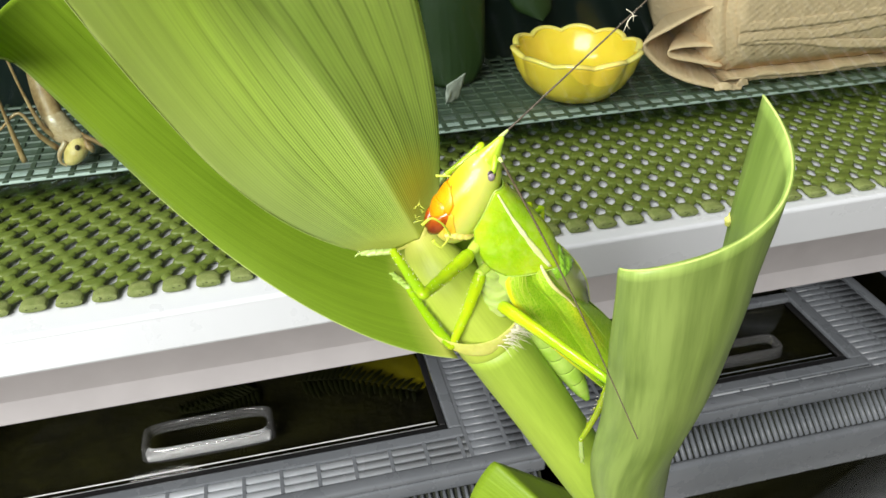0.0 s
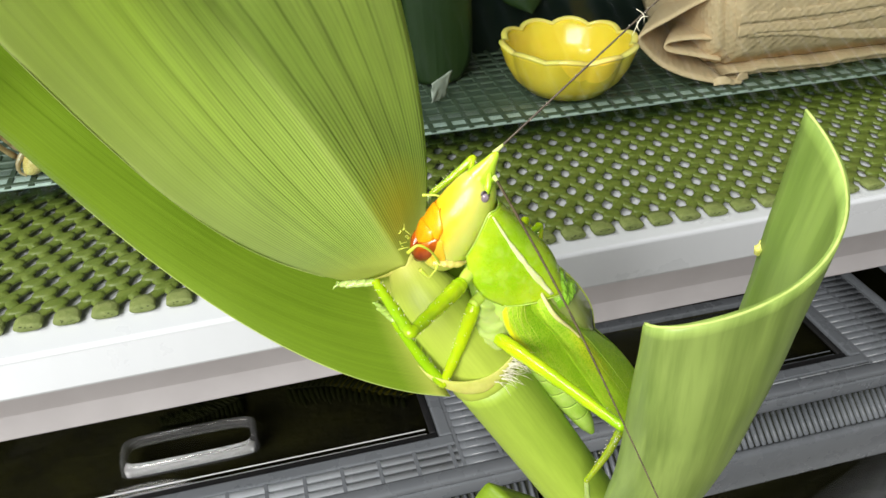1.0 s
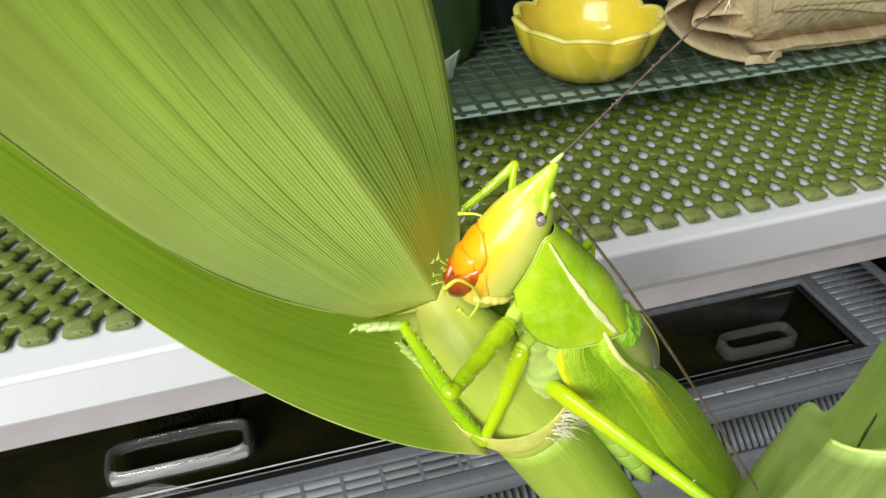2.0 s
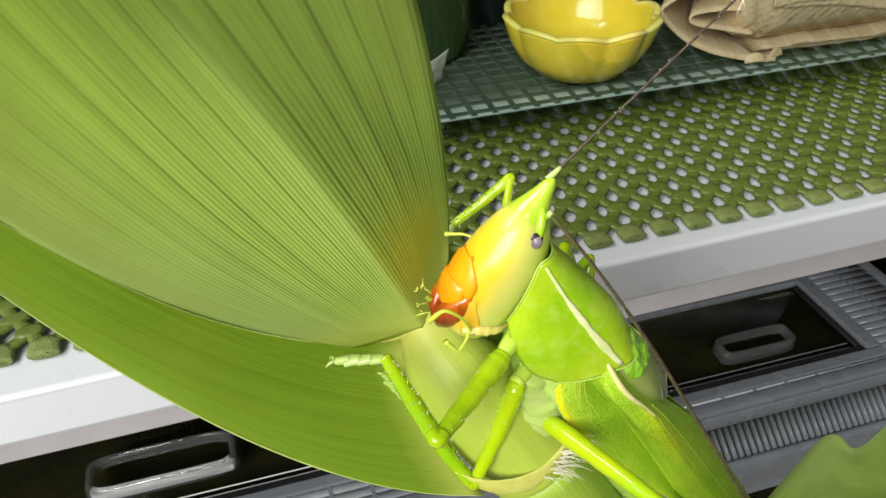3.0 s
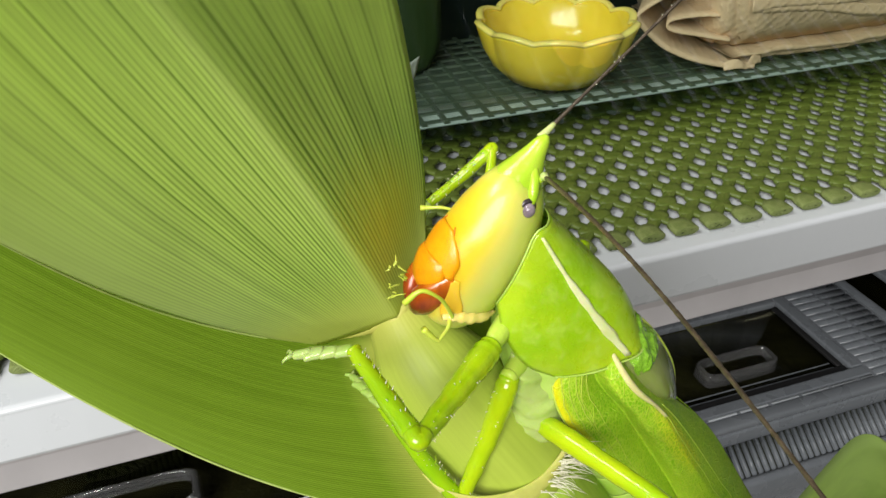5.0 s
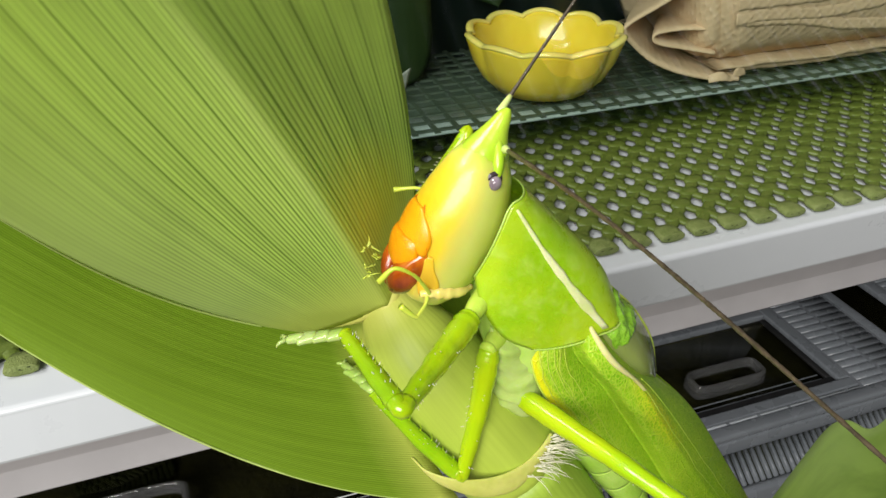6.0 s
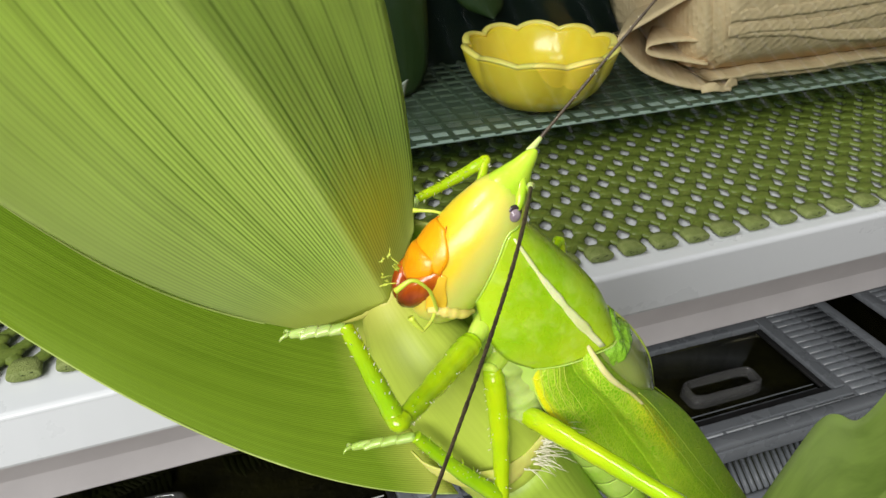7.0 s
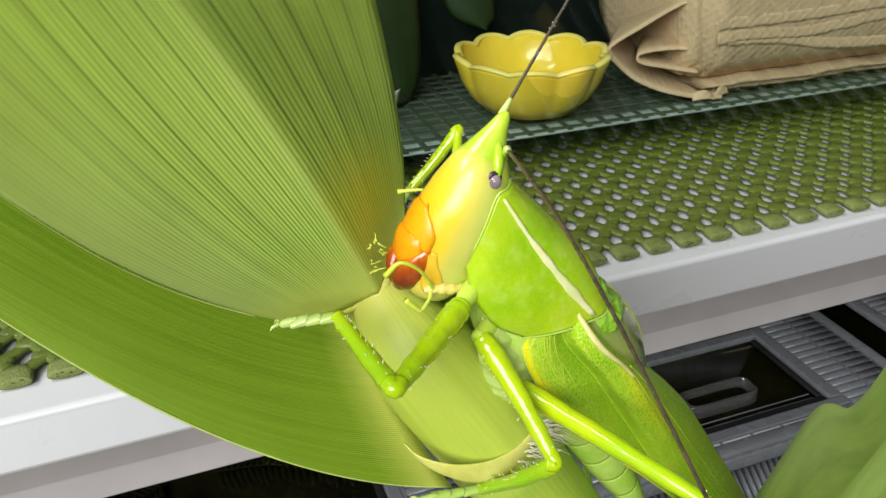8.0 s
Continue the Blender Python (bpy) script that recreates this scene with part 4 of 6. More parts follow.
def build_plant():
    pl = thing("reed_plant", STEM_LINE[-1], "thick green reed stalk with broad ribbed blades, one cut short", "plant")
    # stalk in two joints
    g = tube([(2.85, -8.75, 6.45), (3.02, -9.10, 5.98), (3.37, -9.52, 5.32), STEM_LINE[2], (4.38, -9.955, 3.69)], [0.22, 0.52, 0.78, 0.85, 0.5], 32, 28)
    uv = [((i % 28) / 28, (i // 28) / 32) for i in range(len(g[0]))]
    part("upper_stalk", g, STEM_TOP, pl, uvs=uv)
    g = tube(STEM_LINE[2:], [0.82, 0.79, 0.78, 0.8, 0.85, 0.9, 0.95, 1.0, 1.1], 80, 28)
    uv = [((i % 28) / 28, (i // 28) / 10) for i in range(len(g[0]))]
    part("lower_stalk", g, STEM, pl, uvs=uv)
    # sheath added behind the stalk, shaped to fill the gap the camera sees
    def sheath(u, v):
        a = spline([(2.75, -8.35, 6.75), (3.0, -8.5, 5.9), (3.5, -8.75, 4.9), (4.1, -9.1, 3.9)], v)
        b = spline([(3.6, -8.05, 6.85), (3.9, -8.25, 6.0), (4.4, -8.6, 5.0), (4.9, -9.0, 3.9)], v)
        c = spline([(4.35, -8.45, 6.60), (4.6, -8.65, 5.8), (5.0, -8.95, 4.9), (5.3, -9.4, 3.8)], v)
        return quad(a, b, c, u, 0.0)

    gs, us = blade(sheath, 24, 24, 0.05, 0.0, 1.0, 0.03)
    part("sheath", gs, LEAF_B, pl, "deep green sheath filling the gap behind the stalk", uvs=us)
    # dry collar where the lower blade clasps the stalk
    line = [(2.78, -10.32, 4.57), (2.98, -10.58, 4.39), (3.42, -10.77, 4.20), (3.93, -10.81, 4.11), (4.35, -10.74, 4.19), (4.66, -10.60, 4.34), (4.84, -10.45, 4.46)]
    bands = []
    for i, c in enumerate(line):
        c = Vector(c)
        out = (c - Vector(spline(STEM_LINE[1:4], 0.45))).normalized()
        w = (0.03, 0.14, 0.20, 0.20, 0.14, 0.09, 0.03)[i]
        bands.append((c - out * 0.055, Vector((0.46, -0.1, -0.88)) * w, out * 0.03))
    part("collar", loft(bands, 16, 60, 2.0), COLLAR, pl, "pale dry collar", smooth=True)
    ga, ua = blade(blade_a, 60, 60, 0.045, 0.0, 1.12, 0.05)
    la = part("upper_blade", ga, LEAF_A, pl, "broad light green blade with fine ribs", uvs=ua)
    part("blade_edge", rim(blade_a, 0.0, 40, 0.013, 0.0, 1.12), EDGE, la)
    throat = tube([tuple(blade_a(k / 8, 0.0) + Vector((0.02, 0.05, -0.03))) for k in range(1, 8)], [0.02, 0.05, 0.08, 0.10, 0.11, 0.09, 0.04], 36, 10, True, 0.15, 3)
    part("throat", throat, STEM_TOP, pl, "pale ridge between the blade and the stalk", uvs=[(0.5, 0.02)] * len(throat[0]))
    gb, ub = blade(blade_b, 50, 60, 0.045, 0.0, 1.06, 0.04)
    lb = part("lower_blade", gb, LEAF_B, pl, "deeper green blade clasping the stalk", uvs=ub)
    part("blade_edge", rim(blade_b, 0.0, 40, 0.013, 0.0, 1.06), EDGE, lb)
    gc, uc = blade(blade_c, 48, 60, 0.08, 0.0, 1.0, 0.06)
    lc = part("cut_blade", gc, LEAF_C, pl, "pale green sheath cut off at the top", uvs=uc)
    part("cut_edge", tube([tuple(blade_c(i / 24, 0.0)) for i in range(25)], [0.022] * 25, 60, 6, True, 0.3, 8), EDGE, lc, "pale cut edge")
    spot = Vector(SPOT)
    part("dry_spot", tube([tuple(spot + Vector((0.02, 0, 0.14))), tuple(spot + Vector((-0.03, -0.02, 0.03))), tuple(spot + Vector((-0.02, 0, -0.08))), tuple(spot + Vector((0.03, 0, -0.15)))], [0.03, 0.07, 0.06, 0.02], 12, 8, True, 0.5, 2), COLLAR, lc, "dried yellow spot on the edge")
    scar = [Vector(p) + Vector((-0.012, 0.003, 0)) for p in ((7.962, -13.34, 5.50), (7.955, -13.357, 5.597), (7.94, -13.388, 5.897), (7.906, -13.451, 6.273), (7.898, -13.461, 6.40))]
    part("scar", tube([tuple(p) for p in scar], [0.004, 0.016, 0.022, 0.014, 0.004], 24, 6, True, 0.4, 3), SCAR, lc, "dark dry scar on the blade")
    gd, ud = blade(blade_d, 24, 24, 0.05, 0.0, 1.0, 0.03)
    part("cut_blade", gd, LEAF_B, pl, "short cut blade low on the stalk", uvs=ud)
    # tuft of fine hairs at the collar
    rnd = random.Random(12)
    tuft = []
    for i in range(60):
        k = rnd.random() ** 0.8
        s = Vector((4.28, -10.82, 4.16)).lerp(Vector((4.86, -10.46, 4.50)), k) + Vector((rnd.uniform(-0.05, 0.05), rnd.uniform(-0.05, 0.02), rnd.uniform(-0.06, 0.06)))
        w = Vector((rnd.uniform(0.18, 0.55), rnd.uniform(-0.25, 0.0), rnd.uniform(-0.34, -0.02) + 0.12 * k))
        tuft.append(tube([tuple(s), tuple(s + w * 0.55 + Vector((0, 0, 0.05))), tuple(s + w)], [0.007, 0.005, 0.0025], 5, 4))
    part("hair_tuft", merged(*tuft), HAIR, pl, "fine white hairs")


# ---------------------------------------------------------------- the green bush-cricket
def cuticle(name, a, b, rough=0.3, scale=150, bump=0.25, sss=0.25, coat=0.25, dist=0.00012):
    k = Mat(name)
    v = k.coord()
    big, small = k.noise(v, scale * 0.6, 3), k.noise(v, scale * 6, 4)
    col = k.mix(k.ramp(big, [(0.3, (0, 0, 0)), (0.7, (1, 1, 1))]), a, b)
    k.bump(small, bump, dist)
    return k.set(col, rough, sss=sss, sss_scale=0.0015, coat=coat, spec=0.4)


def head_material():
    """Yellow brow that pales to green on the cheek and deepens to orange towards the mouth."""
    k = Mat("yellow_head")
    sep = k.node("ShaderNodeSeparateXYZ")
    k.link(k.coord("Object", (100, 100, 100)), sep.inputs[0])
    n = k.math("MULTIPLY", k.math("SUBTRACT", k.noise(k.coord(), 260, 4), 0.5), 0.16)
    # across the face: from brow to nape
    s = k.math("ADD", k.math("ADD", k.math("MULTIPLY", sep.outputs[0], 0.87), k.math("MULTIPLY", sep.outputs[2], -0.50)), n)
    s = k.math("ADD", s, k.math("MULTIPLY", sep.outputs[1], 0.35))
    col = k.ramp(k.math("ADD", k.math("MULTIPLY", s, 0.68), 0.96), [(0.02, (0.82, 0.36, 0.005)), (0.12, (0.80, 0.50, 0.010)), (0.21, (0.75, 0.57, 0.03)), (0.30, (0.68, 0.61, 0.11)), (0.42, (0.60, 0.64, 0.14)), (0.66, (0.46, 0.58, 0.05))])
    # the crown turns green towards the cone, further down on the nape
    up = k.math("ADD", k.math("ADD", k.math("MULTIPLY", sep.outputs[0], 0.49), k.math("MULTIPLY", sep.outputs[2], 0.87)), k.math("ADD", k.math("MULTIPLY", s, 0.22), n))
    col = k.mix(k.ramp(k.math("MULTIPLY", up, 0.5), [(0.33, (0, 0, 0)), (0.42, (0.75,) * 3), (0.5, (1, 1, 1))]), col, (0.42, 0.60, 0.03))
    k.bump(k.noise(k.coord(), 900, 4), 0.2, 0.0001)
    return k.set(col, 0.34, sss=0.6, sss_scale=0.004, coat=0.15)


def jaw_material():
    """Rust-red jaw: orange-red at its root, almost black at the biting tip, with fine streaks along it."""
    k = Mat("rust_red_jaw")
    sep = k.node("ShaderNodeSeparateXYZ")
    k.link(k.coord("Object", (100, 100, 100)), sep.inputs[0])
    streak = k.noise(k.coord("Object", (900, 900, 160)), 1.0, 4)
    z = k.math("ADD", k.math("ADD", sep.outputs[2], 0.45), k.math("MULTIPLY", k.math("SUBTRACT", streak, 0.5), 0.5))
    col = k.ramp(z, [(0.0, (0.05, 0.008, 0.003)), (0.25, (0.20, 0.024, 0.004)), (0.5, (0.46, 0.08, 0.006)), (0.85, (0.78, 0.27, 0.012))])
    k.bump(streak, 0.4, 0.0002)
    return k.set(col, 0.2, sss=0.2, sss_scale=0.0015, coat=0.5)


def shield_material():
    """Neck shield: dappled greens with fine pits and a few pale flecks."""
    k = Mat("dappled_shield")
    v = k.coord()
    big, mid, fine = k.noise(v, 90, 4), k.noise(v, 420, 4), k.noise(v, 1500, 3)
    col = k.mix(k.ramp(big, [(0.35, (0, 0, 0)), (0.66, (1, 1, 1))]), (0.26, 0.47, 0.006), (0.41, 0.58, 0.016))
    col = k.mix(k.ramp(mid, [(0.5, (0, 0, 0)), (0.72, (0.5, 0.5, 0.5))]), col, (0.44, 0.61, 0.10))
    k.bump(k.math("ADD", k.math("MULTIPLY", mid, 1.0), k.math("MULTIPLY", fine, 0.4)), 0.22, 0.0003)
    return k.set(col, k.ramp(mid, [(0.3, (0.2,) * 3), (0.7, (0.42,) * 3)]), sss=0.2, sss_scale=0.0015, coat=0.2)


def wing_material():
    """Green wing with a net of fine pale veins, yellow along its lower edge."""
    k = Mat("veined_wing")
    uvn = k.node("ShaderNodeUVMap")
    uvn.uv_map = "UVMap"
    sep = k.node("ShaderNodeSeparateXYZ")
    k.link(uvn.outputs["UV"], sep.inputs[0])
    vor = k.node("ShaderNodeTexVoronoi")
    vor.feature = "DISTANCE_TO_EDGE"
    vor.inputs["Scale"].default_value = 1700
    warp = k.node("ShaderNodeTexNoise")
    warp.inputs["Scale"].default_value, warp.inputs["Detail"].default_value = 700, 3
    k.link(k.coord(), warp.inputs["Vector"])
    shift = k.node("ShaderNodeVectorMath")
    shift.operation = "MULTIPLY_ADD"
    shift.inputs[1].default_value = (0.0012, 0.0012, 0.0012)
    k.link(warp.outputs["Color"], shift.inputs[0])
    k.link(k.coord("Object", (1.25, 1, 0.8)), shift.inputs[2])
    k.link(shift.outputs[0], vor.inputs["Vector"])
    vor2 = k.node("ShaderNodeTexVoronoi")
    vor2.feature = "DISTANCE_TO_EDGE"
    vor2.inputs["Scale"].default_value = 420
    k.link(k.coord("Object", (1.4, 1, 0.6)), vor2.inputs["Vector"])
    net = k.ramp(vor.outputs["Distance"], [(0.0, (1, 1, 1)), (0.11, (0.5,) * 3), (0.22, (0, 0, 0))])
    net2 = k.ramp(vor2.outputs["Distance"], [(0.0, (1, 1, 1)), (0.04, (0, 0, 0))])
    big = k.noise(k.coord(), 110, 3)
    col = k.mix(k.ramp(big, [(0.35, (0, 0, 0)), (0.65, (1, 1, 1))]), (0.19, 0.42, 0.005), (0.31, 0.53, 0.012))
    col = k.mix(k.math("MULTIPLY", net, 0.5), col, (0.58, 0.70, 0.08))
    col = k.mix(k.math("MULTIPLY", net2, 0.35), col, (0.56, 0.70, 0.06))
    col = k.mix(k.ramp(k.math("ADD", sep.outputs[0], k.math("MULTIPLY", k.math("SUBTRACT", big, 0.5), 0.1)), [(0.03, (0.9, 0.9, 0.9)), (0.10, (0, 0, 0))]), col, (0.70, 0.66, 0.008))
    du = k.math("MULTIPLY", k.math("SUBTRACT", sep.outputs[0], 0.62), 9.0)
    dv = k.math("MULTIPLY", k.math("SUBTRACT", sep.outputs[1], 0.40), 7.0)
    near = k.ramp(k.math("ADD", k.math("MULTIPLY", du, du), k.math("MULTIPLY", dv, dv)), [(0.1, (0.62,) * 3), (1.0, (0, 0, 0))])
    col = k.mix(k.math("MULTIPLY", near, k.ramp(net, [(0.0, (0.25,) * 3), (0.6, (1, 1, 1))])), col, (0.72, 0.68, 0.02))
    k.bump(k.math("ADD", k.math("MULTIPLY", net, 0.5), net2), 0.5, 0.00015)
    return k.set(col, 0.38, sss=0.2, sss_scale=0.001, spec=0.3)


LIMB = cuticle("lime_leg_cuticle", (0.21, 0.47, 0.004), (0.48, 0.61, 0.006), 0.16, 90, 0.9, 0.3, 0.6, 0.0002)
FLANK = cuticle("soft_pale_skin", (0.37, 0.52, 0.10), (0.52, 0.62, 0.21), 0.22, 320, 0.8, 0.4, 0.4)
FOOT = cuticle("pale_foot_skin", (0.34, 0.52, 0.08), (0.50, 0.62, 0.22), 0.2, 320, 0.8, 0.3, 0.4)
PALE = cuticle("pale_green_skin", (0.33, 0.54, 0.06), (0.48, 0.65, 0.15), 0.32, 260, 0.8)
CREAM = cuticle("cream_stripe", (0.58, 0.66, 0.24), (0.80, 0.80, 0.50), 0.35, 420)
WELT = cuticle("beige_wing_welt", (0.58, 0.54, 0.20), (0.72, 0.68, 0.34), 0.35, 420)
ORANGE = cuticle("orange_lip", (0.86, 0.27, 0.003), (0.88, 0.36, 0.005), 0.3, 260, 0.5, coat=0.15)
CLYPEUS = cuticle("golden_lip_plate", (0.86, 0.31, 0.004), (0.86, 0.40, 0.006), 0.32, 260, 0.4, coat=0.12)
SEAM_SHADE = cuticle("seam_shading", (0.62, 0.14, 0.003), (0.70, 0.20, 0.004), 0.3)
CONE = cuticle("lime_green_cone", (0.36, 0.58, 0.02), (0.52, 0.68, 0.06), 0.25, 200, 0.5)
AMBER = cuticle("amber_jaw_base", (0.82, 0.46, 0.015), (0.78, 0.56, 0.06), 0.3, coat=0.2)
RUST = jaw_material()
JOINT = cuticle("soft_joint_skin", (0.40, 0.60, 0.04), (0.54, 0.68, 0.11), 0.3, 300, 0.6)
PALP = cuticle("yellow_green_palp", (0.55, 0.66, 0.05), (0.66, 0.74, 0.14), 0.35)
EYE = cuticle("mauve_eye", (0.13, 0.095, 0.12), (0.46, 0.38, 0.44), 0.10, 500, 0.1, 0.1, 0.7)
EYE_RIM = cuticle("dark_eye_rim", (0.03, 0.02, 0.03), (0.06, 0.04, 0.04), 0.3)
FEELER = speckled("dark_antenna", (0.022, 0.016, 0.010), (0.085, 0.062, 0.038), 900, 0.45, 0.3)
# lighter brown to suit the camera's view, where this antenna is blurred
FEELER_SIDE = speckled("blurred_brown_antenna", (0.032, 0.023, 0.014), (0.10, 0.072, 0.044), 900, 0.45, 0.3)
FEELER_BASE = cuticle("green_antenna_base", (0.45, 0.55, 0.15), (0.6, 0.66, 0.3), 0.4)
LOBE = cuticle("pale_mouth_skin", (0.74, 0.60, 0.12), (0.78, 0.68, 0.24), 0.2, 300, 0.5, 0.4, 0.5)
HEAD = head_material()
SHIELD = shield_material()
WING = wing_material()
VEIN = cuticle("pale_wing_vein", (0.40, 0.56, 0.05), (0.52, 0.64, 0.09), 0.35)
GLASSY = cuticle("smoky_wing_base", (0.20, 0.25, 0.06), (0.26, 0.30, 0.09), 0.12, 160, 0.3, 0.3, 0.8, 0.0002)
HINGE = cuticle("crumpled_green_skin", (0.16, 0.36, 0.01), (0.26, 0.50, 0.04), 0.12, 300, 0.8, 0.2, 0.8, 0.0004)

YC, YB = -9.58, -9.88  # middle planes of head and body
ROOT = (4.9, -9.85, 5.6)
NECK = (4.4, -9.6, 7.0)
HIP_F, KNEE_F, ANKLE_F, TOE_F = (3.76, -10.25, 6.38), (2.47, -11.42, 6.36), (2.11, -10.12, 6.68), (1.46, -9.80, 6.54)
HIP_M, KNEE_M, ANKLE_M, TOE_M = (4.0, -10.28, 5.85), (3.21, -10.62, 4.22), (2.45, -9.9, 5.50), (2.24, -9.05, 5.35)
HIP_H, KNEE_H, ANKLE_H, TOE_H = (4.41, -10.3, 4.96), (5.87, -13.2, 4.85), (6.24, -11.5, 1.34), (6.42, -11.35, 0.36)
FEEL_1 = (4.60, -9.48, 8.62)
FEEL_2 = (4.50, -9.85, 8.32)


def limb_mesh(a, b, r0, r1, mid=None, spines=0, seed=0, sides=12):
    """A leg segment from a to b, slightly swollen, with small spines below."""
    a, b = Vector(a), Vector(b)
    m = (a + b) / 2
    sag = (b - a).cross(Vector((0, 1, 0.3))).normalized() * (b - a).length * 0.025
    g = tube([tuple(a), tuple(a.lerp(b, 0.12) + sag * 0.5), tuple(m + sag), tuple(a.lerp(b, 0.9) + sag * 0.3), tuple(b)], [r0 * 0.8, r0, mid or (r0 + r1) / 2, r1, r1 * 0.95], 34, sides, True, 0.11, seed)
    rnd = random.Random(seed)
    extra = [g]
    d = (b - a).normalized()
    side = d.cross(Vector((0, 1, 0))).normalized()
    for i in range(spines):
        for sgn in (-1, 1):
            p = a.lerp(b, 0.15 + 0.75 * i / max(1, spines - 1))
            q = p + (side * sgn + Vector((0, -0.5, 0))) * r1 * 0.9
            e = q + (side * sgn * 0.6 + d * 0.9).normalized() * r1 * (0.7 + 0.4 * rnd.random())
            extra.append(tube([tuple(q - (q - p) * 0.3), tuple(q), tuple(e)], [r1 * 0.16, r1 * 0.12, r1 * 0.03], 3, 4))
    return merged(*extra)


def foot_mesh(a, b, r):
    """A tarsus: three flat lobes and a narrow last joint with two short claws."""
    a, b = Vector(a), Vector(b)
    d = (b - a).normalized()
    side = d.cross(Vector((0, 0, 1))).normalized()
    up = side.cross(d)
    geos = []
    for p, q, w0, w1 in ((0.0, 0.30, 0.75, 0.95), (0.24, 0.54, 0.75, 1.0), (0.46, 0.80, 0.8, 1.2), (0.66, 1.0, 0.55, 0.6)):
        e0, e1 = a.lerp(b, p), a.lerp(b, q)
        drop = up * (-0.07 * r)
        geos.append(loft([(e0, side * r * 0.3, up * r * 0.3), (e0.lerp(e1, 0.15), side * r * w0, up * r * 0.62), (e0.lerp(e1, 0.6) + drop, side * r * (w0 + w1) / 2, up * r * 0.6), (e0.lerp(e1, 0.92) + drop * 2, side * r * w1, up * r * 0.5), (e1 + drop * 2, side * r * w1 * 0.7, up * r * 0.3)], 14, 14, 2.4))
    for s in (-1, 1):
        geos.append(tube([tuple(b), tuple(b + d * r * 0.8 + side * s * r * 0.8), tuple(b + d * r * 1.2 + side * s * r * 0.9 - Vector((0, 0, r * 0.6)))], [r * 0.35, r * 0.22, r * 0.06], 5, 5))
    return merged(*geos)


def v3(*p):
    return Vector(p)


def build_insect():
    ins = thing("bush_cricket", ROOT, "bright green cone-headed bush-cricket with yellow face clinging to a reed stalk", "insect")
    hd = v3(-0.49, 0, -0.87)  # from crown to mouth
    ac = v3(0.87, 0, -0.49)  # across, from brow to nape
    Y = v3(0, 1, 0)

    def st(x, z, hw, hy, dy=0.0):
        return (v3(x, YC + dy, z), ac * hw, Y * hy)

    stations = [st(4.44, 8.44, 0.08, 0.08), st(4.36, 8.26, 0.26, 0.24), st(4.22, 7.98, 0.43, 0.40), st(4.02, 7.60, 0.56, 0.50), st(3.79, 7.22, 0.61, 0.50), st(3.60, 6.92, 0.57, 0.46), st(3.45, 6.66, 0.44, 0.40), st(3.34, 6.48, 0.28, 0.30), st(3.28, 6.40, 0.08, 0.10)]
    cs, ha, hb = [q[0] for q in stations], [q[1] for q in stations], [q[2] for q in stations]

    def skull(u, t, off=0.0):
        """A place on the head: u from crown to mouth, t round it (pi at the brow), off outwards in cm."""
        x, y = math.cos(t), math.sin(t)
        k = (abs(x) ** 2.2 + abs(y) ** 2.2) ** (-1 / 2.2)
        d = spline(ha, u) * (x * k) + spline(hb, u) * (y * k)
        return spline(cs, u) + d + d.normalized() * off

    hv, hf = [], []
    rings, sides = 56, 40
    for i in range(rings + 1):
        for j in range(sides):
            p = skull(i / rings, 2 * math.pi * j / sides)
            hv.append(tuple(p + (p - cs[4]).normalized() * 0.012 * noise.noise(p * 4)))
    for i in range(rings):
        for j in range(sides):
            hf.append((i * sides + j, i * sides + (j + 1) % sides, (i + 1) * sides + (j + 1) % sides, (i + 1) * sides + j))
    hf += [tuple(range(sides))[::-1], tuple(range(rings * sides, (rings + 1) * sides))]
    head = part("head", (hv, hf), HEAD, ins, "yellow and pale green head", origin=NECK)
    part("cone", loft([(v3(4.26, YC, 8.06), ac * 0.36, Y * 0.345), (v3(4.34, YC, 8.22), ac * 0.295, Y * 0.28), (v3(4.42, YC, 8.37), ac * 0.205, Y * 0.20), (v3(4.50, YC, 8.50), ac * 0.135, Y * 0.14), (v3(4.59, YC, 8.63), ac * 0.085, Y * 0.085), (v3(4.64, YC, 8.69), ac * 0.03, Y * 0.03)], 20, 28), CONE, head, "green cone between the antennae")
    for s in (-1, 1):
        yy = YC + s * 0.345
        c0 = v3(4.27, 0, 7.98)
        part("eye", loft([(c0 + Y * (yy - s * 0.08), ac * 0.075, hd * 0.085), (c0 + Y * (yy + s * 0.03), ac * 0.082, hd * 0.092), (c0 + Y * (yy + s * 0.09), ac * 0.06, hd * 0.068), (c0 + Y * (yy + s * 0.112), ac * 0.02, hd * 0.02)], 16, 12), EYE, head, "glossy mauve-grey eye")
        ring = [tuple(c0 + Y * yy + ac * 0.086 * math.cos(t) + hd * 0.10 * math.sin(t)) for t in (2 * math.pi * i / 16 for i in range(17))]
        part("eye_rim", tube(ring, [0.03 + 0.012 * math.cos(2 * math.pi * i / 16 + 2.6) for i in range(17)], 32, 6), EYE_RIM, head)
        part("antenna_socket", tube([(4.40, YC + s * 0.14, 8.12), (4.46, YC + s * 0.22, 8.25), (4.49, YC + s * 0.27, 8.31)], [0.10, 0.05, 0.03], 8, 12), CONE, head)
        part("brow_ridge", tube([(4.44, YC + s * 0.10, 8.42), (4.40, YC + s * 0.21, 8.27), (4.36, YC + s * 0.29, 8.15), (4.33, YC + s * 0.335, 8.06), (4.31, YC + s * 0.34, 7.99)], [0.05, 0.075, 0.072, 0.05, 0.012], 14, 10), CONE, head, "green ridge from the cone to the eye")
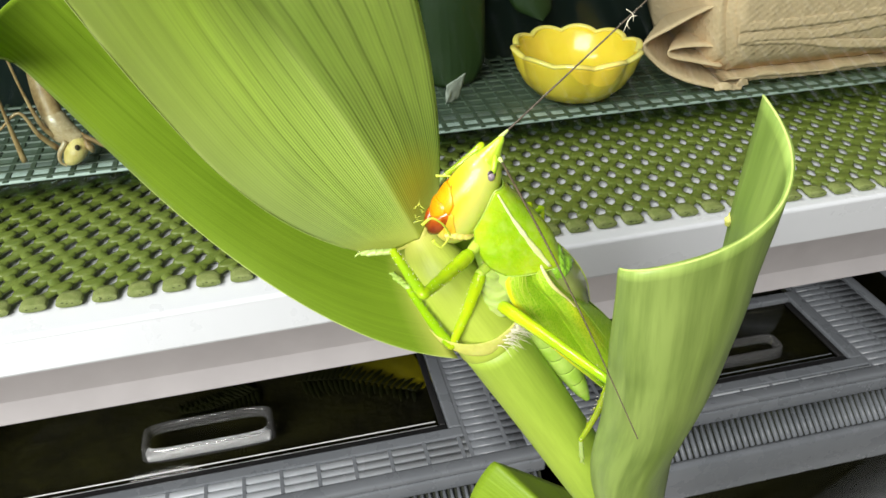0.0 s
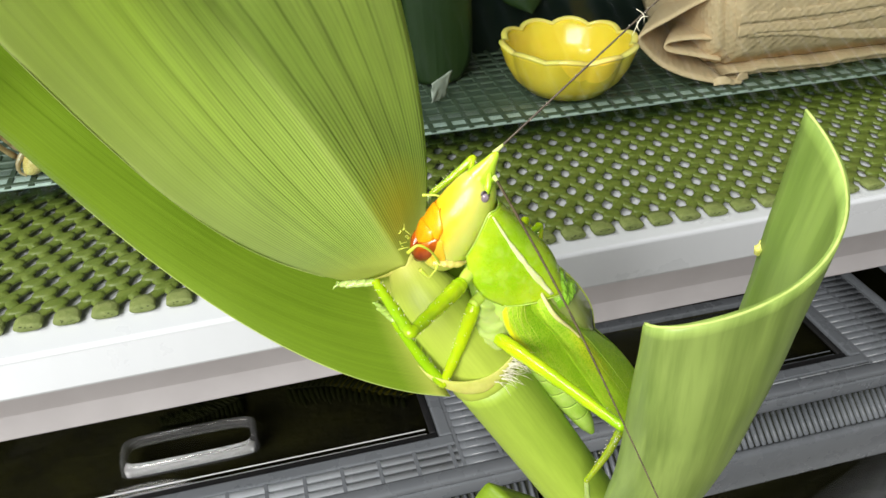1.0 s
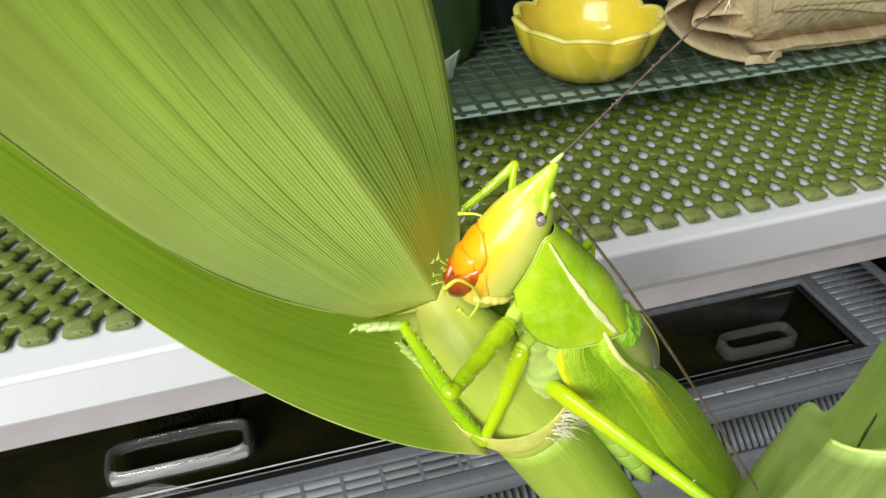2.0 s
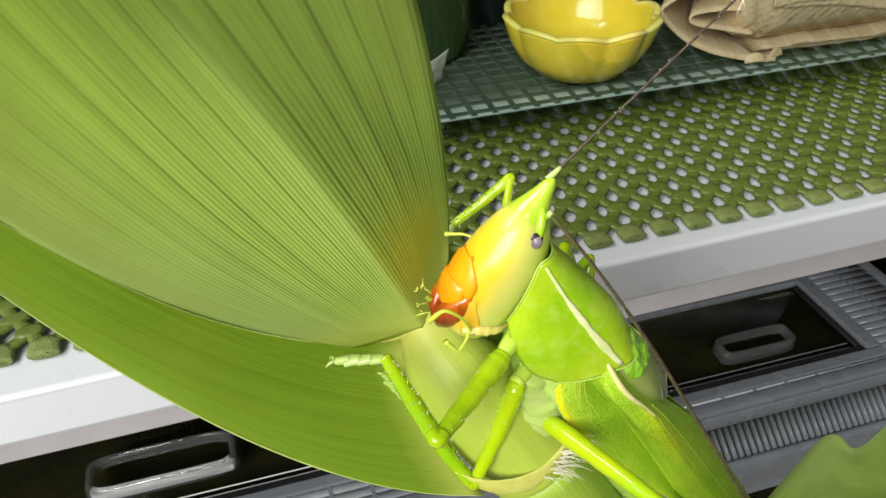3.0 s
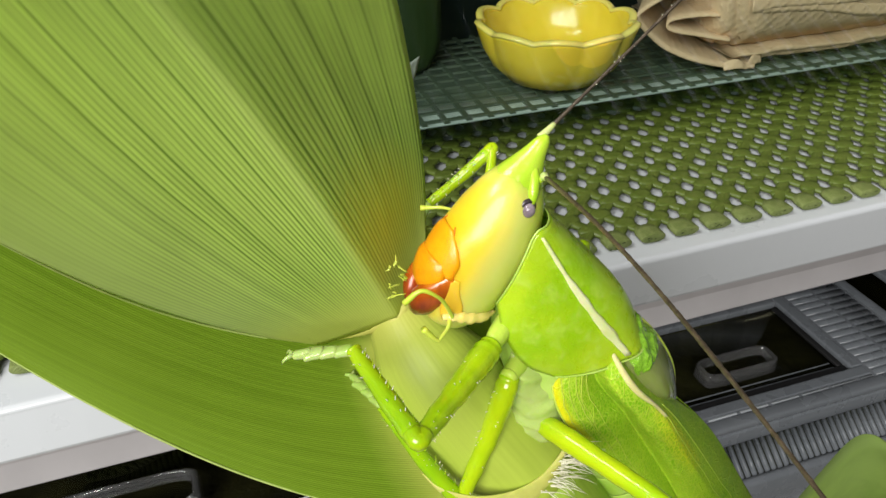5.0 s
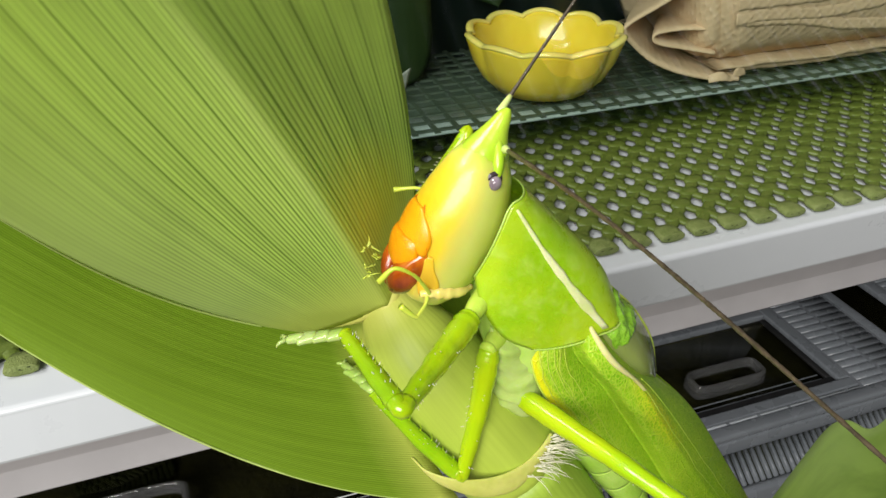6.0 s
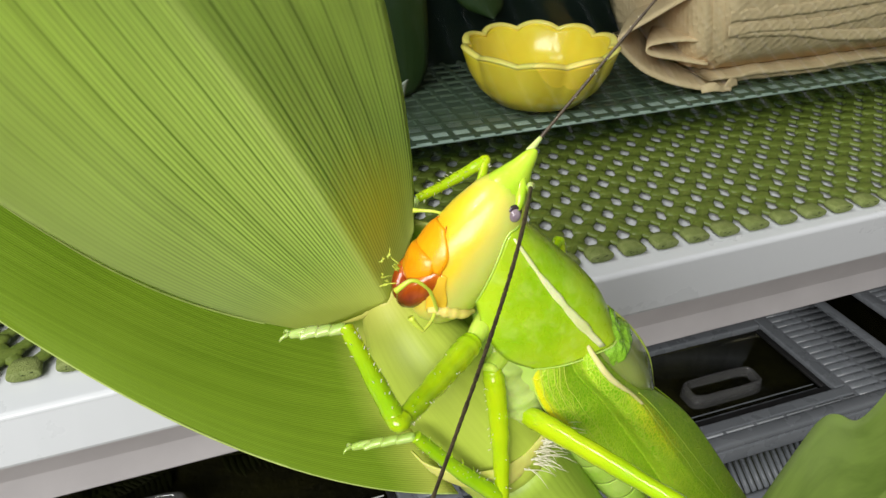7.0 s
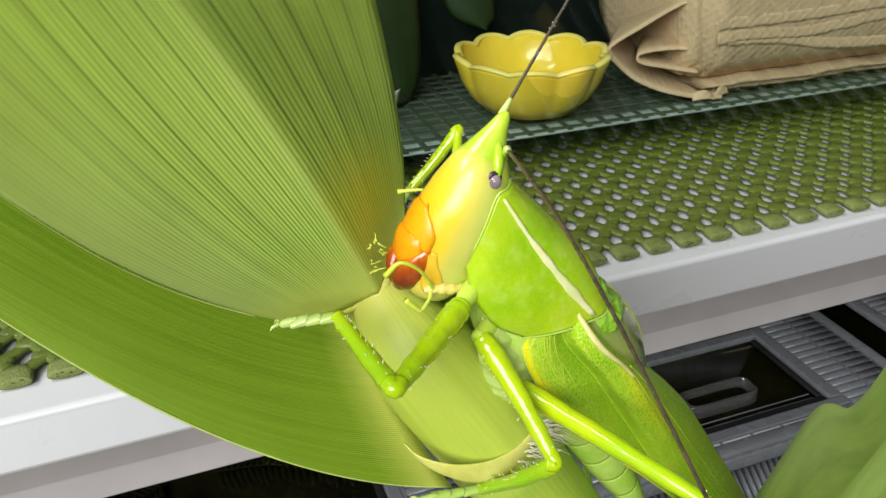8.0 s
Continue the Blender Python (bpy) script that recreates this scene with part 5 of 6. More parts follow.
    # lip plate, upper lip and jaws
    def patch(u0, u1, wid, off, mid=0.0, nu=18, nv=18, thick=0.04):
        """A domed plate on the head between u0 and u1; wid gives the angles of its two sides from the brow along it."""

        def point(u, v):
            a = spline([(0, p[0], p[1]) for p in wid], v)
            t = math.pi + a.y + (a.z - a.y) * u
            dome = (1 - (2 * u - 1) ** 4) * (1 - (2 * v - 1) ** 6)
            return skull(u0 + (u1 - u0) * v, t, off * dome + mid)

        return blade(point, nu, nv, thick)

    g, uv = patch(0.415, 0.575, [(-0.30, 0.30), (-0.66, 0.66), (-0.86, 0.86), (-0.90, 0.90), (-0.88, 0.88)], 0.018, 0.006, thick=0.03)
    part("lip_plate", g, CLYPEUS, head, "glossy golden lip plate", uvs=uv)
    g, uv = patch(0.53, 0.705, [(-0.62, 0.62), (-0.74, 0.74), (-0.76, 0.76), (-0.62, 0.62), (-0.30, 0.30)], 0.055, 0.012, thick=0.04)
    part("upper_lip", g, ORANGE, head, "orange upper lip", uvs=uv)
    for s in (-1, 1):
        def at(x, y, z, s=s):
            return v3(x, YC - s * (YC - y), z)

        across = v3(-0.69, 0, 0.72)
        part("mandible", loft([(at(3.47, -9.86, 7.29), across * 0.03, Y * 0.05), (at(3.38, -9.86, 7.17), across * 0.14, Y * 0.11), (at(3.24, -9.82, 7.02), across * 0.20, Y * 0.14), (at(3.10, -9.76, 6.90), across * 0.20, Y * 0.14), (at(3.00, -9.70, 6.76), across * 0.16, Y * 0.12), (at(2.94, -9.66, 6.67), across * 0.06, Y * 0.06)], 24, 28, 2.6), RUST, head, "rust-red jaw")
        g, uv = patch(0.56, 0.80, [(s * 0.95, s * 1.05), (s * 0.85, s * 1.20), (s * 0.85, s * 1.42), (s * 0.9, s * 1.5), (s * 1.0, s * 1.3)], 0.004, 0.0, thick=0.012)
        part("cheek_plate", g, AMBER, head, "amber jaw base", uvs=uv)
        # seam line whose burnt orange holds the soft shading by the lip plate
        seam = [tuple(skull(0.405 + 0.17 * q, math.pi + s * (0.28 + 0.64 * math.sin(q * 1.45)), 0.006)) for q in (i / 12 for i in range(13))]
        part("face_seam", tube(seam, [0.008] * 3 + [0.014] * 7 + [0.010] * 3, 30, 6), SEAM_SHADE, head, "burnt orange seam line with painted shading beside the lip plate")
        # pale soft mouthparts along the lower edge of the cheek
        edge = [tuple(at(*c)) for c in ((3.22, -9.96, 6.72), (3.40, -9.97, 6.70), (3.58, -9.97, 6.64), (3.76, -9.92, 6.58), (3.92, -9.84, 6.54))]
        part("mouth_skin", tube(edge, [0.04, 0.08, 0.09, 0.075, 0.04], 18, 10, True, 0.35, 9), LOBE, head, "pale soft mouthparts")
    for nm, pts, r in (
        ("palp", [(3.34, -10.0, 6.71), (3.22, -10.12, 7.0), (3.1, -10.2, 7.21), (2.9, -10.2, 7.35), (2.71, -10.15, 7.19)], 0.036),
        ("palp", [(3.30, -10.0, 6.69), (3.24, -10.1, 6.66), (3.12, -10.2, 6.62), (3.06, -10.22, 6.62), (2.91, -10.2, 6.81)], 0.038),
        ("palp", [(3.42, -9.2, 6.9), (3.25, -9.0, 6.8), (2.95, -8.9, 6.8)], 0.035),
        ("palp", [(3.72, -9.25, 7.67), (3.60, -8.95, 7.60), (3.45, -8.85, 7.58), (3.34, -8.8, 7.57)], 0.035),
    ):
        part(nm, tube(pts, [r * 0.7, r * 0.65, r * 0.6, r * 0.75, r * 1.1][-len(pts):], 22, 8, True, 0.12, 5), PALP, head, "thin yellow-green feeler at the mouth")
    # chewed shreds at the mouth
    rnd = random.Random(5)
    shreds = []
    for k in range(9):
        c = v3(2.70 + rnd.uniform(-0.08, 0.12), -9.80 + rnd.uniform(-0.2, 0.2), 7.26 + rnd.uniform(-0.14, 0.26))
        e1 = v3(rnd.uniform(-1, 1), rnd.uniform(-0.6, 0.6), rnd.uniform(-1, 1)).normalized() * rnd.uniform(0.06, 0.13)
        e2 = v3(rnd.uniform(-1, 1), rnd.uniform(-0.6, 0.6), rnd.uniform(-1, 1)).normalized() * rnd.uniform(0.03, 0.08)

        def flake(u, v, c=c, e1=e1, e2=e2, k=k):
            w = 0.55 + 0.6 * noise.noise(v3(v * 5, k * 2.3, 0))
            return c + e1 * (v - 0.5) + e2 * (u - 0.5) * w + v3(0, 1, 0) * 0.04 * noise.noise(v3(u * 4, v * 4, k))

        shreds.append(blade(flake, 5, 8, 0.014)[0])
        shreds.append(tube([tuple(c), tuple(c + e1 * 0.5 + e2 * 0.3), tuple(c + e1 * 0.9 + e2)], [0.012, 0.009, 0.004], 5, 5))
    part("chewed_pulp", merged(*shreds), PALP, head, "pale chewed leaf shreds")

    # saddle behind the head
    bd = v3(0.50, 0, -0.866)
    bc = v3(0.866, 0, 0.50)

    def saddle(t, a):
        """t along the back, a round it: 0 at the ridge."""
        yc = -9.66 - 0.22 * t
        ridge = spline([(4.64, 0, 7.78), (5.22, 0, 7.14), (5.76, 0, 6.46), (6.02, 0, 5.78)], t)
        shoulder = spline([(4.34, 0, 7.74), (4.71, 0, 7.04), (5.10, 0, 6.40), (5.58, 0, 5.78)], t)
        skirt = spline([(3.90, 0, 6.80), (3.94, 0, 6.42), (4.18, 0, 6.00), (4.56, 0, 5.74)], t)
        wide = spline([(0, 0.46, 0), (0, 0.58, 0), (0, 0.66, 0), (0, 0.64, 0)], t).y
        f = abs(a)
        # the back up to 0.36, then the side falls to the skirt
        if f < 0.36:
            k = f / 0.36
            p = ridge.lerp(shoulder, k**1.6)
            y = wide * 0.88 * math.sin(k * math.pi / 2) ** 0.8
        else:
            k = (f - 0.36) / 0.64
            p = shoulder.lerp(skirt, k)
            y = wide * (0.88 + 0.12 * math.sin(min(1, k * 1.5) * math.pi / 2) - 0.20 * k**3)
        p.y = yc + math.copysign(y, a)
        return p

    n, m = 48, 32
    grid = [tuple(saddle(j / m, -1 + 2 * i / n)) for j in range(m + 1) for i in range(n + 1)]
    inner = [tuple(Vector(p) * 0.97 + v3(4.85, YB, 6.4) * 0.03) for p in grid]
    fs, w, q = [], n + 1, len(grid)
    for j in range(m):
        for i in range(n):
            fs += [(j * w + i, j * w + i + 1, (j + 1) * w + i + 1, (j + 1) * w + i), (q + (j + 1) * w + i, q + (j + 1) * w + i + 1, q + j * w + i + 1, q + j * w + i)]
    for i in range(n):
        fs += [(i + 1, i, q + i, q + i + 1), (m * w + i, m * w + i + 1, q + m * w + i + 1, q + m * w + i)]
    for j in range(m):
        fs += [(j * w, (j + 1) * w, q + (j + 1) * w, q + j * w), ((j + 1) * w + n, j * w + n, q + j * w + n, q + (j + 1) * w + n)]
    sad = part("pronotum", (grid + inner, fs), SHIELD, ins, "smooth green neck shield")
    for s in (-1, 1):
        def line(u, v, s=s):
            p = saddle(0.04 + 0.92 * v, s * (0.345 + 0.003 * math.sin(7 * v) + (0.026 + 0.005 * math.sin(19 * v) + 0.003 * math.sin(43 * v)) * (u - 0.5) * 2 * (0.45 + 0.75 * v - 0.5 * max(0.0, v - 0.8))))
            return Vector(p) + v3(0.012, s * 0.012, 0.006)

        g, uv = blade(line, 4, 24, 0.03)
        part("stripe", g, CREAM, sad, "cream stripe", uvs=uv)
    rimpts = [tuple(saddle(0.0, -1 + 2 * i / 24)) for i in range(25)]
    part("front_rim", tube(rimpts, [0.013] * 25, 60, 6), PALE, sad)
    rimpts = [tuple(saddle(1.0, -1 + 2 * i / 24)) for i in range(25)]
    part("back_rim", tube(rimpts, [0.013] * 25, 60, 6), PALE, sad)
    # body under the shield, soft folds of the flank
    part("thorax", loft([(v3(4.30, -9.62, 7.0), bc * 0.34, Y * 0.34), (v3(4.45, -9.75, 6.35), bc * 0.52, Y * 0.50), (v3(4.72, YB, 5.6), bc * 0.60, Y * 0.54), (v3(5.02, YB, 4.8), bc * 0.55, Y * 0.54), (v3(5.3, YB, 4.1), bc * 0.5, Y * 0.5)], 24, 24), PALE, ins, "pale green chest")
    fv, ff = loft([(v3(4.12, -10.10, 6.0), bd * 0.05, Y * 0.05), (v3(4.20, -10.18, 5.75), bc * 0.24, Y * 0.16), (v3(4.35, -10.20, 5.35), bc * 0.34, Y * 0.20), (v3(4.46, -10.25, 4.98), bc * 0.33, Y * 0.23), (v3(4.64, -10.18, 4.62), bc * 0.24, Y * 0.19), (v3(4.85, -10.0, 4.4), bc * 0.05, Y * 0.05)], 32, 40)
    fv = [tuple(Vector(p) + v3(-0.5, -0.8, 0.2) * (0.05 * noise.noise(Vector(p) * 3.0) + 0.028 * math.sin(p[2] * 24 + p[0] * 9 + 4 * noise.noise(Vector(p) * 2.5)))) for p in fv]
    part("flank_folds", (fv, ff), FLANK, ins, "soft pale folds over the leg joints")
    # abdomen in rings
    segs = 9
    geos_x = [v3(5.1, YB, 4.85), v3(5.62, YB - 0.02, 3.82), v3(6.2, YB - 0.08, 2.70), v3(6.76, YB - 0.15, 1.64), v3(7.0, YB - 0.2, 1.18)]
    rad = [0.44, 0.45, 0.37, 0.22, 0.08]
    for k in range(segs):
        st2 = []
        for e in (0.0, 0.5, 1.0):
            u = (k + e * 1.06) / segs
            u = min(u, 1.0)
            r = spline([(0, 0, x) for x in rad], u).z * (1.0 + (0.025 if e == 0.5 else 0.0 if e == 0 else 0.0))
            st2.append((spline(geos_x, u), bc * r, Y * r * 0.95))
        part("abdomen_ring", loft(st2, 22, 8), PALE, ins)

    # wings: four long lines shape each one, from its yellow lower edge over a fold and a ridge to the back
    LOW = [(4.58, -10.20, 6.08), (4.58, -10.44, 5.35), (4.98, -10.50, 4.55), (5.75, -10.50, 3.50), (7.00, -10.38, 2.05), (8.60, -10.15, 0.10), (9.35, -10.04, -0.85)]
    FOLD = [(5.17, -10.20, 6.08), (5.22, -10.26, 5.44), (5.78, -10.24, 4.56), (6.60, -10.24, 3.10), (7.40, -10.22, 1.69), (8.90, -10.10, -0.20), (9.42, -10.03, -0.87)]
    RIDGE = [(5.24, -10.25, 6.12), (5.54, -10.64, 5.52), (6.10, -10.66, 4.80), (6.90, -10.56, 3.40), (7.90, -10.35, 1.80), (9.20, -10.12, -0.10), (9.50, -10.03, -0.90)]
    BACK = [(5.50, -10.24, 5.74), (6.02, -10.22, 5.12), (6.74, -10.02, 4.36), (7.66, -9.90, 3.30), (8.60, -9.90, 1.75), (9.60, -9.90, 0.00), (9.68, -9.92, -0.80)]

    def ease(x):
        x = max(0.0, min(1.0, x))
        return x * x * (3 - 2 * x)

    for s in (1, -1):
        def wing(u, v, s=s):
            lo, fo, ri, ba = (spline(q, v) for q in (LOW, FOLD, RIDGE, BACK))
            thin = 1 - 0.8 * v
            if u < 0.44:
                k = u / 0.44
                p = lo.lerp(fo, k)
                p.y -= 0.16 * thin * math.sin(math.pi * k ** 0.8) - 0.03 * math.sin(math.pi * 2 * k) * thin
            elif u < 0.58:
                k = (u - 0.44) / 0.14
                p = fo.lerp(ri, k)
                p.y = fo.y + (ri.y - fo.y) * ease(k * 2.4)
            else:
                k = (u - 0.58) / 0.42
                p = ri.lerp(ba, k)
                p.y -= 0.09 * thin * math.sin(math.pi * k)
            if s < 0:
                p.y = 2 * YB - p.y
            return p

        g, uv = blade(wing, 84, 72, 0.03)
        wg = part("wing", g, WING, ins, "leaf-like green wing with a net of veins", uvs=uv)

        def welt(u, v, s=s):
            w = 0.008 + 0.026 * math.sin(math.pi * min(1.0, 0.1 + 0.85 * v))
            return Vector(wing(0.575 + 0.03 * v + (u - 0.5) * 2 * w, 0.005 + 0.33 * v)) + v3(0.01, -s * 0.03, 0.012)

        g, uv = blade(welt, 6, 30, 0.05)
        part("cream_vein", g, WELT, wg, "cream welt along the fold", uvs=uv)
        # branching veins
        for k in range(5):
            u0, v0 = 0.08 + 0.07 * k, 0.03 + 0.02 * (k % 3)
            pts = []
            for q in range(16):
                e = q / 15
                u = u0 * (1 - 0.45 * e) + 0.022 * noise.noise(v3(e * 9, k * 3.1, 0))
                pts.append(tuple(Vector(wing(max(0.015, u), v0 + (0.30 + 0.05 * (k * 7 % 5)) * e)) + v3(0, -s * 0.017, 0)))
            part("branch_vein", tube(pts, [0.0085 - 0.0003 * i for i in range(16)], 45, 5, True, 0.2, k), VEIN, wg)
        for k in range(2):
            pts = [tuple(Vector(wing(0.63 + 0.11 * k + 0.025 * noise.noise(v3(q * 0.6, k, 5)), 0.24 + 0.05 * k + 0.55 * q / 14)) + v3(0.01, -s * 0.014, 0.01)) for q in range(15)]
            part("branch_vein", tube(pts, [0.009 - 0.0003 * i for i in range(15)], 42, 5), VEIN, wg)
        edge = [tuple(wing(0.0, v / 24)) for v in range(25)]
        part("wing_edge", tube(edge, [0.016] * 25, 60, 6), VEIN, wg)

        # clear hump between the shield and the wing
        def hump(u, v, s=s):
            lo = spline([(5.46, -10.34, 5.90), (5.72, -10.44, 5.40), (6.10, -10.42, 4.92), (6.62, -10.12, 4.42)], v)
            hi = spline([(5.90, -9.90, 6.10), (6.36, -9.88, 5.56), (6.72, -9.88, 4.92), (6.86, -9.90, 4.28)], v)
            p = lo.lerp(hi, u)
            p.y -= 0.20 * math.sin(math.pi * u) * math.sin(math.pi * (0.15 + 0.75 * v))
            if s < 0:
                p.y = 2 * YB - p.y
            return p

        g, uv = blade(hump, 20, 24, 0.025, ripple=0.02)
        hb2 = part("wing_base", g, GLASSY, ins, "smooth glassy wing base", uvs=uv)
        edge = [tuple(hump(1.0, q / 12)) for q in range(13)]
        part("wing_base_rim", tube(edge, [0.022] * 13, 30, 6), VEIN, hb2)

        def crumple(u, v, s=s):
            p = Vector(hump(0.06 + 0.90 * u, 0.01 + 0.30 * v))
            return p + v3(0.02, -s * 0.03, 0.02) + v3(0.3, -s * 0.6, 0.3) * (0.09 * noise.noise(p * 5) + 0.035 * noise.noise(p * 14))

        g, uv = blade(crumple, 40, 20, 0.02)
        part("wing_hinge", g, HINGE, hb2, "shiny crumpled green hinge skin", uvs=uv)

    legs = {}

    def leg(key, hip, knee, ankle, toe, rf, rt, knob):
        # every segment is modelled along its rest line and turned by its own pose
        fem = part("femur", limb_mesh(hip, knee, rf, rf * 0.66, spines=0, seed=1), LIMB, ins, origin=hip)
        part("knee_cap", tube([tuple(Vector(knee) + (Vector(hip) - Vector(knee)).normalized() * knob), knee, tuple(Vector(knee) + (Vector(ankle) - Vector(knee)).normalized() * knob)], [rf * 0.62, knob * 0.80, rt * 1.0], 10, 12), LIMB, fem)
        tib = part("tibia", limb_mesh(knee, ankle, rt * 1.1, rt * 0.85, spines=7, seed=2), LIMB, ins, origin=knee)
        tar = part("tarsus", foot_mesh(ankle, toe, rt * 0.85), FOOT, ins, "pale lobed foot", origin=ankle)
        for seg, p0, p1, r in ((fem, hip, knee, rf * 0.8), (tib, knee, ankle, rt * 0.95)):
            p0, p1 = Vector(p0), Vector(p1)
            ax = (p1 - p0).normalized()
            s0 = ax.orthogonal().normalized()
            s1 = ax.cross(s0)
            hr = random.Random(len(legs) * 2 + 5)
            hairs = []
            for k in range(34):
                an = hr.uniform(0, 2 * math.pi)
                o = s0 * math.cos(an) + s1 * math.sin(an)
                c = p0.lerp(p1, hr.uniform(0.08, 0.94)) + o * r * 0.85
                d = (o + ax * 0.5) * hr.uniform(0.02, 0.045)
                hairs.append(tube([tuple(c), tuple(c + d * 0.6), tuple(c + d)], [0.006, 0.005, 0.002], 2, 4))
            part("bristles", merged(*hairs), HAIR, seg, "fine pale bristles")
        legs[key] = (fem, tib, tar, hip, knee, ankle, toe)

    leg("front", HIP_F, KNEE_F, ANKLE_F, TOE_F, 0.175, 0.115, 0.135)
    leg("middle", HIP_M, KNEE_M, ANKLE_M, TOE_M, 0.155, 0.105, 0.12)
    leg("hind", HIP_H, KNEE_H, ANKLE_H, TOE_H, 0.155, 0.08, 0.12)
    leg("front_far", (4.2, -9.0, 6.6), (4.75, -7.75, 7.70), (3.74, -7.9, 7.09), (3.45, -8.2, 6.95), 0.105, 0.085, 0.10)
    leg("middle_far", (4.7, -9.0, 5.6), (6.24, -7.9, 5.85), (5.6, -8.9, 4.4), (5.3, -9.2, 4.0), 0.15, 0.11, 0.13)
    leg("hind_far", (5.0, -8.95, 4.75), (6.4, -6.6, 5.2), (6.7, -8.6, 1.9), (6.45, -9.5, 1.0), 0.2, 0.1, 0.14)
    for p0, p1, r in ((HIP_F, (4.2, YB, 6.55), 0.135), (HIP_M, (4.5, YB, 5.9), 0.14), (HIP_H, (5.0, YB, 5.0), 0.25)):
        part("coxa", tube([tuple(Vector(p0).lerp(Vector(p1), -0.05)), tuple(Vector(p0).lerp(Vector(p1), 0.3)), p1], [r * 0.75, r, r], 8, 14), JOINT, ins)
        ringed = [tuple(Vector(p0).lerp(Vector(p1), -0.12 + 0.08 * q)) for q in range(6)]
        part("joint_skin", tube(ringed, [r * 0.70, r * 0.86, r * 0.74, r * 0.90, r * 0.80, r * 0.95], 24, 14), JOINT, ins)

    # antennae, long tapering beaded rods at rest along +z of their own space
    feelers = {}
    for key, at, length in (("up", FEEL_1, 13.0), ("down", FEEL_2, 7.0)):
        n = 120
        pts = [(at[0] + (0.09 * math.sin(math.pi * (i / n)) if key == "down" else 0.0), at[1], at[2] + length * i / n) for i in range(0, n + 1, 4)]
        # the lower one is thicker to match its blurred width from the camera
        g = tube(pts, [((0.022 if key == "up" else 0.027) if i else 0.03) * (1 - (0.72 if key == "up" else 0.68) * i / (len(pts) - 1)) for i in range(len(pts))], n * 2, 8, True, 0.3, 6)
        ob = part("antenna", g, FEELER if key == "up" else FEELER_SIDE, ins, "long dark thread-like antenna", origin=at)
        part("antenna_base", tube([at, (at[0], at[1], at[2] + (0.10 if key == "up" else 0.06)), (at[0] + (0.01 if key == "down" else 0), at[1], at[2] + (0.24 if key == "up" else 0.14))], [0.055, 0.045, 0.03], 6, 8), FEELER_BASE, ob)
        hr = random.Random(31)
        hairs = []
        for k in range(60 if key == "up" else 0):
            u = 0.03 + 0.6 * hr.random() ** 1.3
            c = v3(at[0] + (0.09 * math.sin(math.pi * u) if key == "down" else 0.0), at[1], at[2] + length * u)
            an = hr.uniform(0, 2 * math.pi)
            d = v3(math.cos(an), math.sin(an), 0.5) * hr.uniform(0.022, 0.04)
            hairs.append(tube([tuple(c), tuple(c + d * 0.6), tuple(c + d)], [0.006, 0.005, 0.003], 2, 4))
        if hairs:
            part("antenna_bristles", merged(*hairs), HAIR, ob, "fine pale bristles")
        if key == "up":
            knot = v3(at[0], at[1], at[2] + 3.62)
            fibres = [tube([tuple(knot + v3(*a)), tuple(knot + v3(*b)), tuple(knot + v3(*c))], [0.008, 0.011, 0.004], 8, 5, True, 0.3, 7) for a, b, c in (((0.1, -0.02, 0.16), (0.02, -0.03, 0.02), (0.16, -0.03, -0.28)), ((-0.18, -0.02, 0.05), (0.0, -0.03, 0.10), (0.14, -0.02, 0.03)), ((0.02, -0.03, -0.05), (0.10, -0.03, -0.12), (0.22, -0.02, -0.12)))]
            part("lint", merged(*fibres), HAIR, ob, "white fibre caught on the antenna")
        feelers[key] = ob
    return ins, head, legs, feelers


# ---------------------------------------------------------------- build
build_room()
build_shelf()
build_mat()
build_tank()
build_bowl()
build_towels()
build_tank_leaves()
build_tank_insect()
build_box("keeping_box", -26.5, 13.7, -21.8, 8.2, 8.2, 38, 11.9, 30, -11.1, -2.6, "grey plastic keeping box with slotted lid and smoked window")
build_fern()
build_box("keeping_box", 15.6, 44.5, 20.5, 37.7, 9.2, 38, 11.3, 18.4, 28.2, 33.7, "smaller grey plastic keeping box with slotted lid", (1.5, 3.4))
build_box("keeping_box", 47.6, 76.5, 52.5, 69.7, 9.2, 38, 11.3, 18.4, 58.0, 63.5, "grey plastic keeping box with slotted lid, beside a smaller one", (1.5, 3.4))
build_plant()
INSECT, HEAD_PART, LEGS, FEELERS = build_insect()


# ---------------------------------------------------------------- what moves
def turned(a, b, c, d):
    """The turn that carries the line a-b onto c-d."""
    return (Vector(b) - Vector(a)).rotation_difference(Vector(d) - Vector(c)).to_matrix().to_4x4()


def local(p):
    """A design-space place, in the insect's own metres."""
    return Vector([(x - y) / 100 for x, y in zip(p, ROOT)])


# sway of the whole body: seconds, shift in cm, turn in its upright plane in degrees
SWAY = [
    (0.0, 0, 0, 0.03, 0), (2.0, 0, 0, 0.03, 0), (3.5, -0.024, 0, -0.015, -0.35), (4.0, -0.028, 0, 0.022, 0), (4.5, 0, 0, 0, 0), (5.0, 0, 0, 0.013, 0), (6.3, -0.14, 0, 0.31, -1),
    (6.5, -0.153, 0, 0.314, -1.05), (6.8, -0.04, 0, 0, -2), (7.0, -0.01, 0, -0.166, -2.6), (7.2, 0, 0, -0.16, -2.5), (7.5, 0.011, 0, -0.118, -2.25), (7.8, -0.04, 0, 0.08, -1.9), (8.0, -0.069, 0, 0.204, -1.6),
]
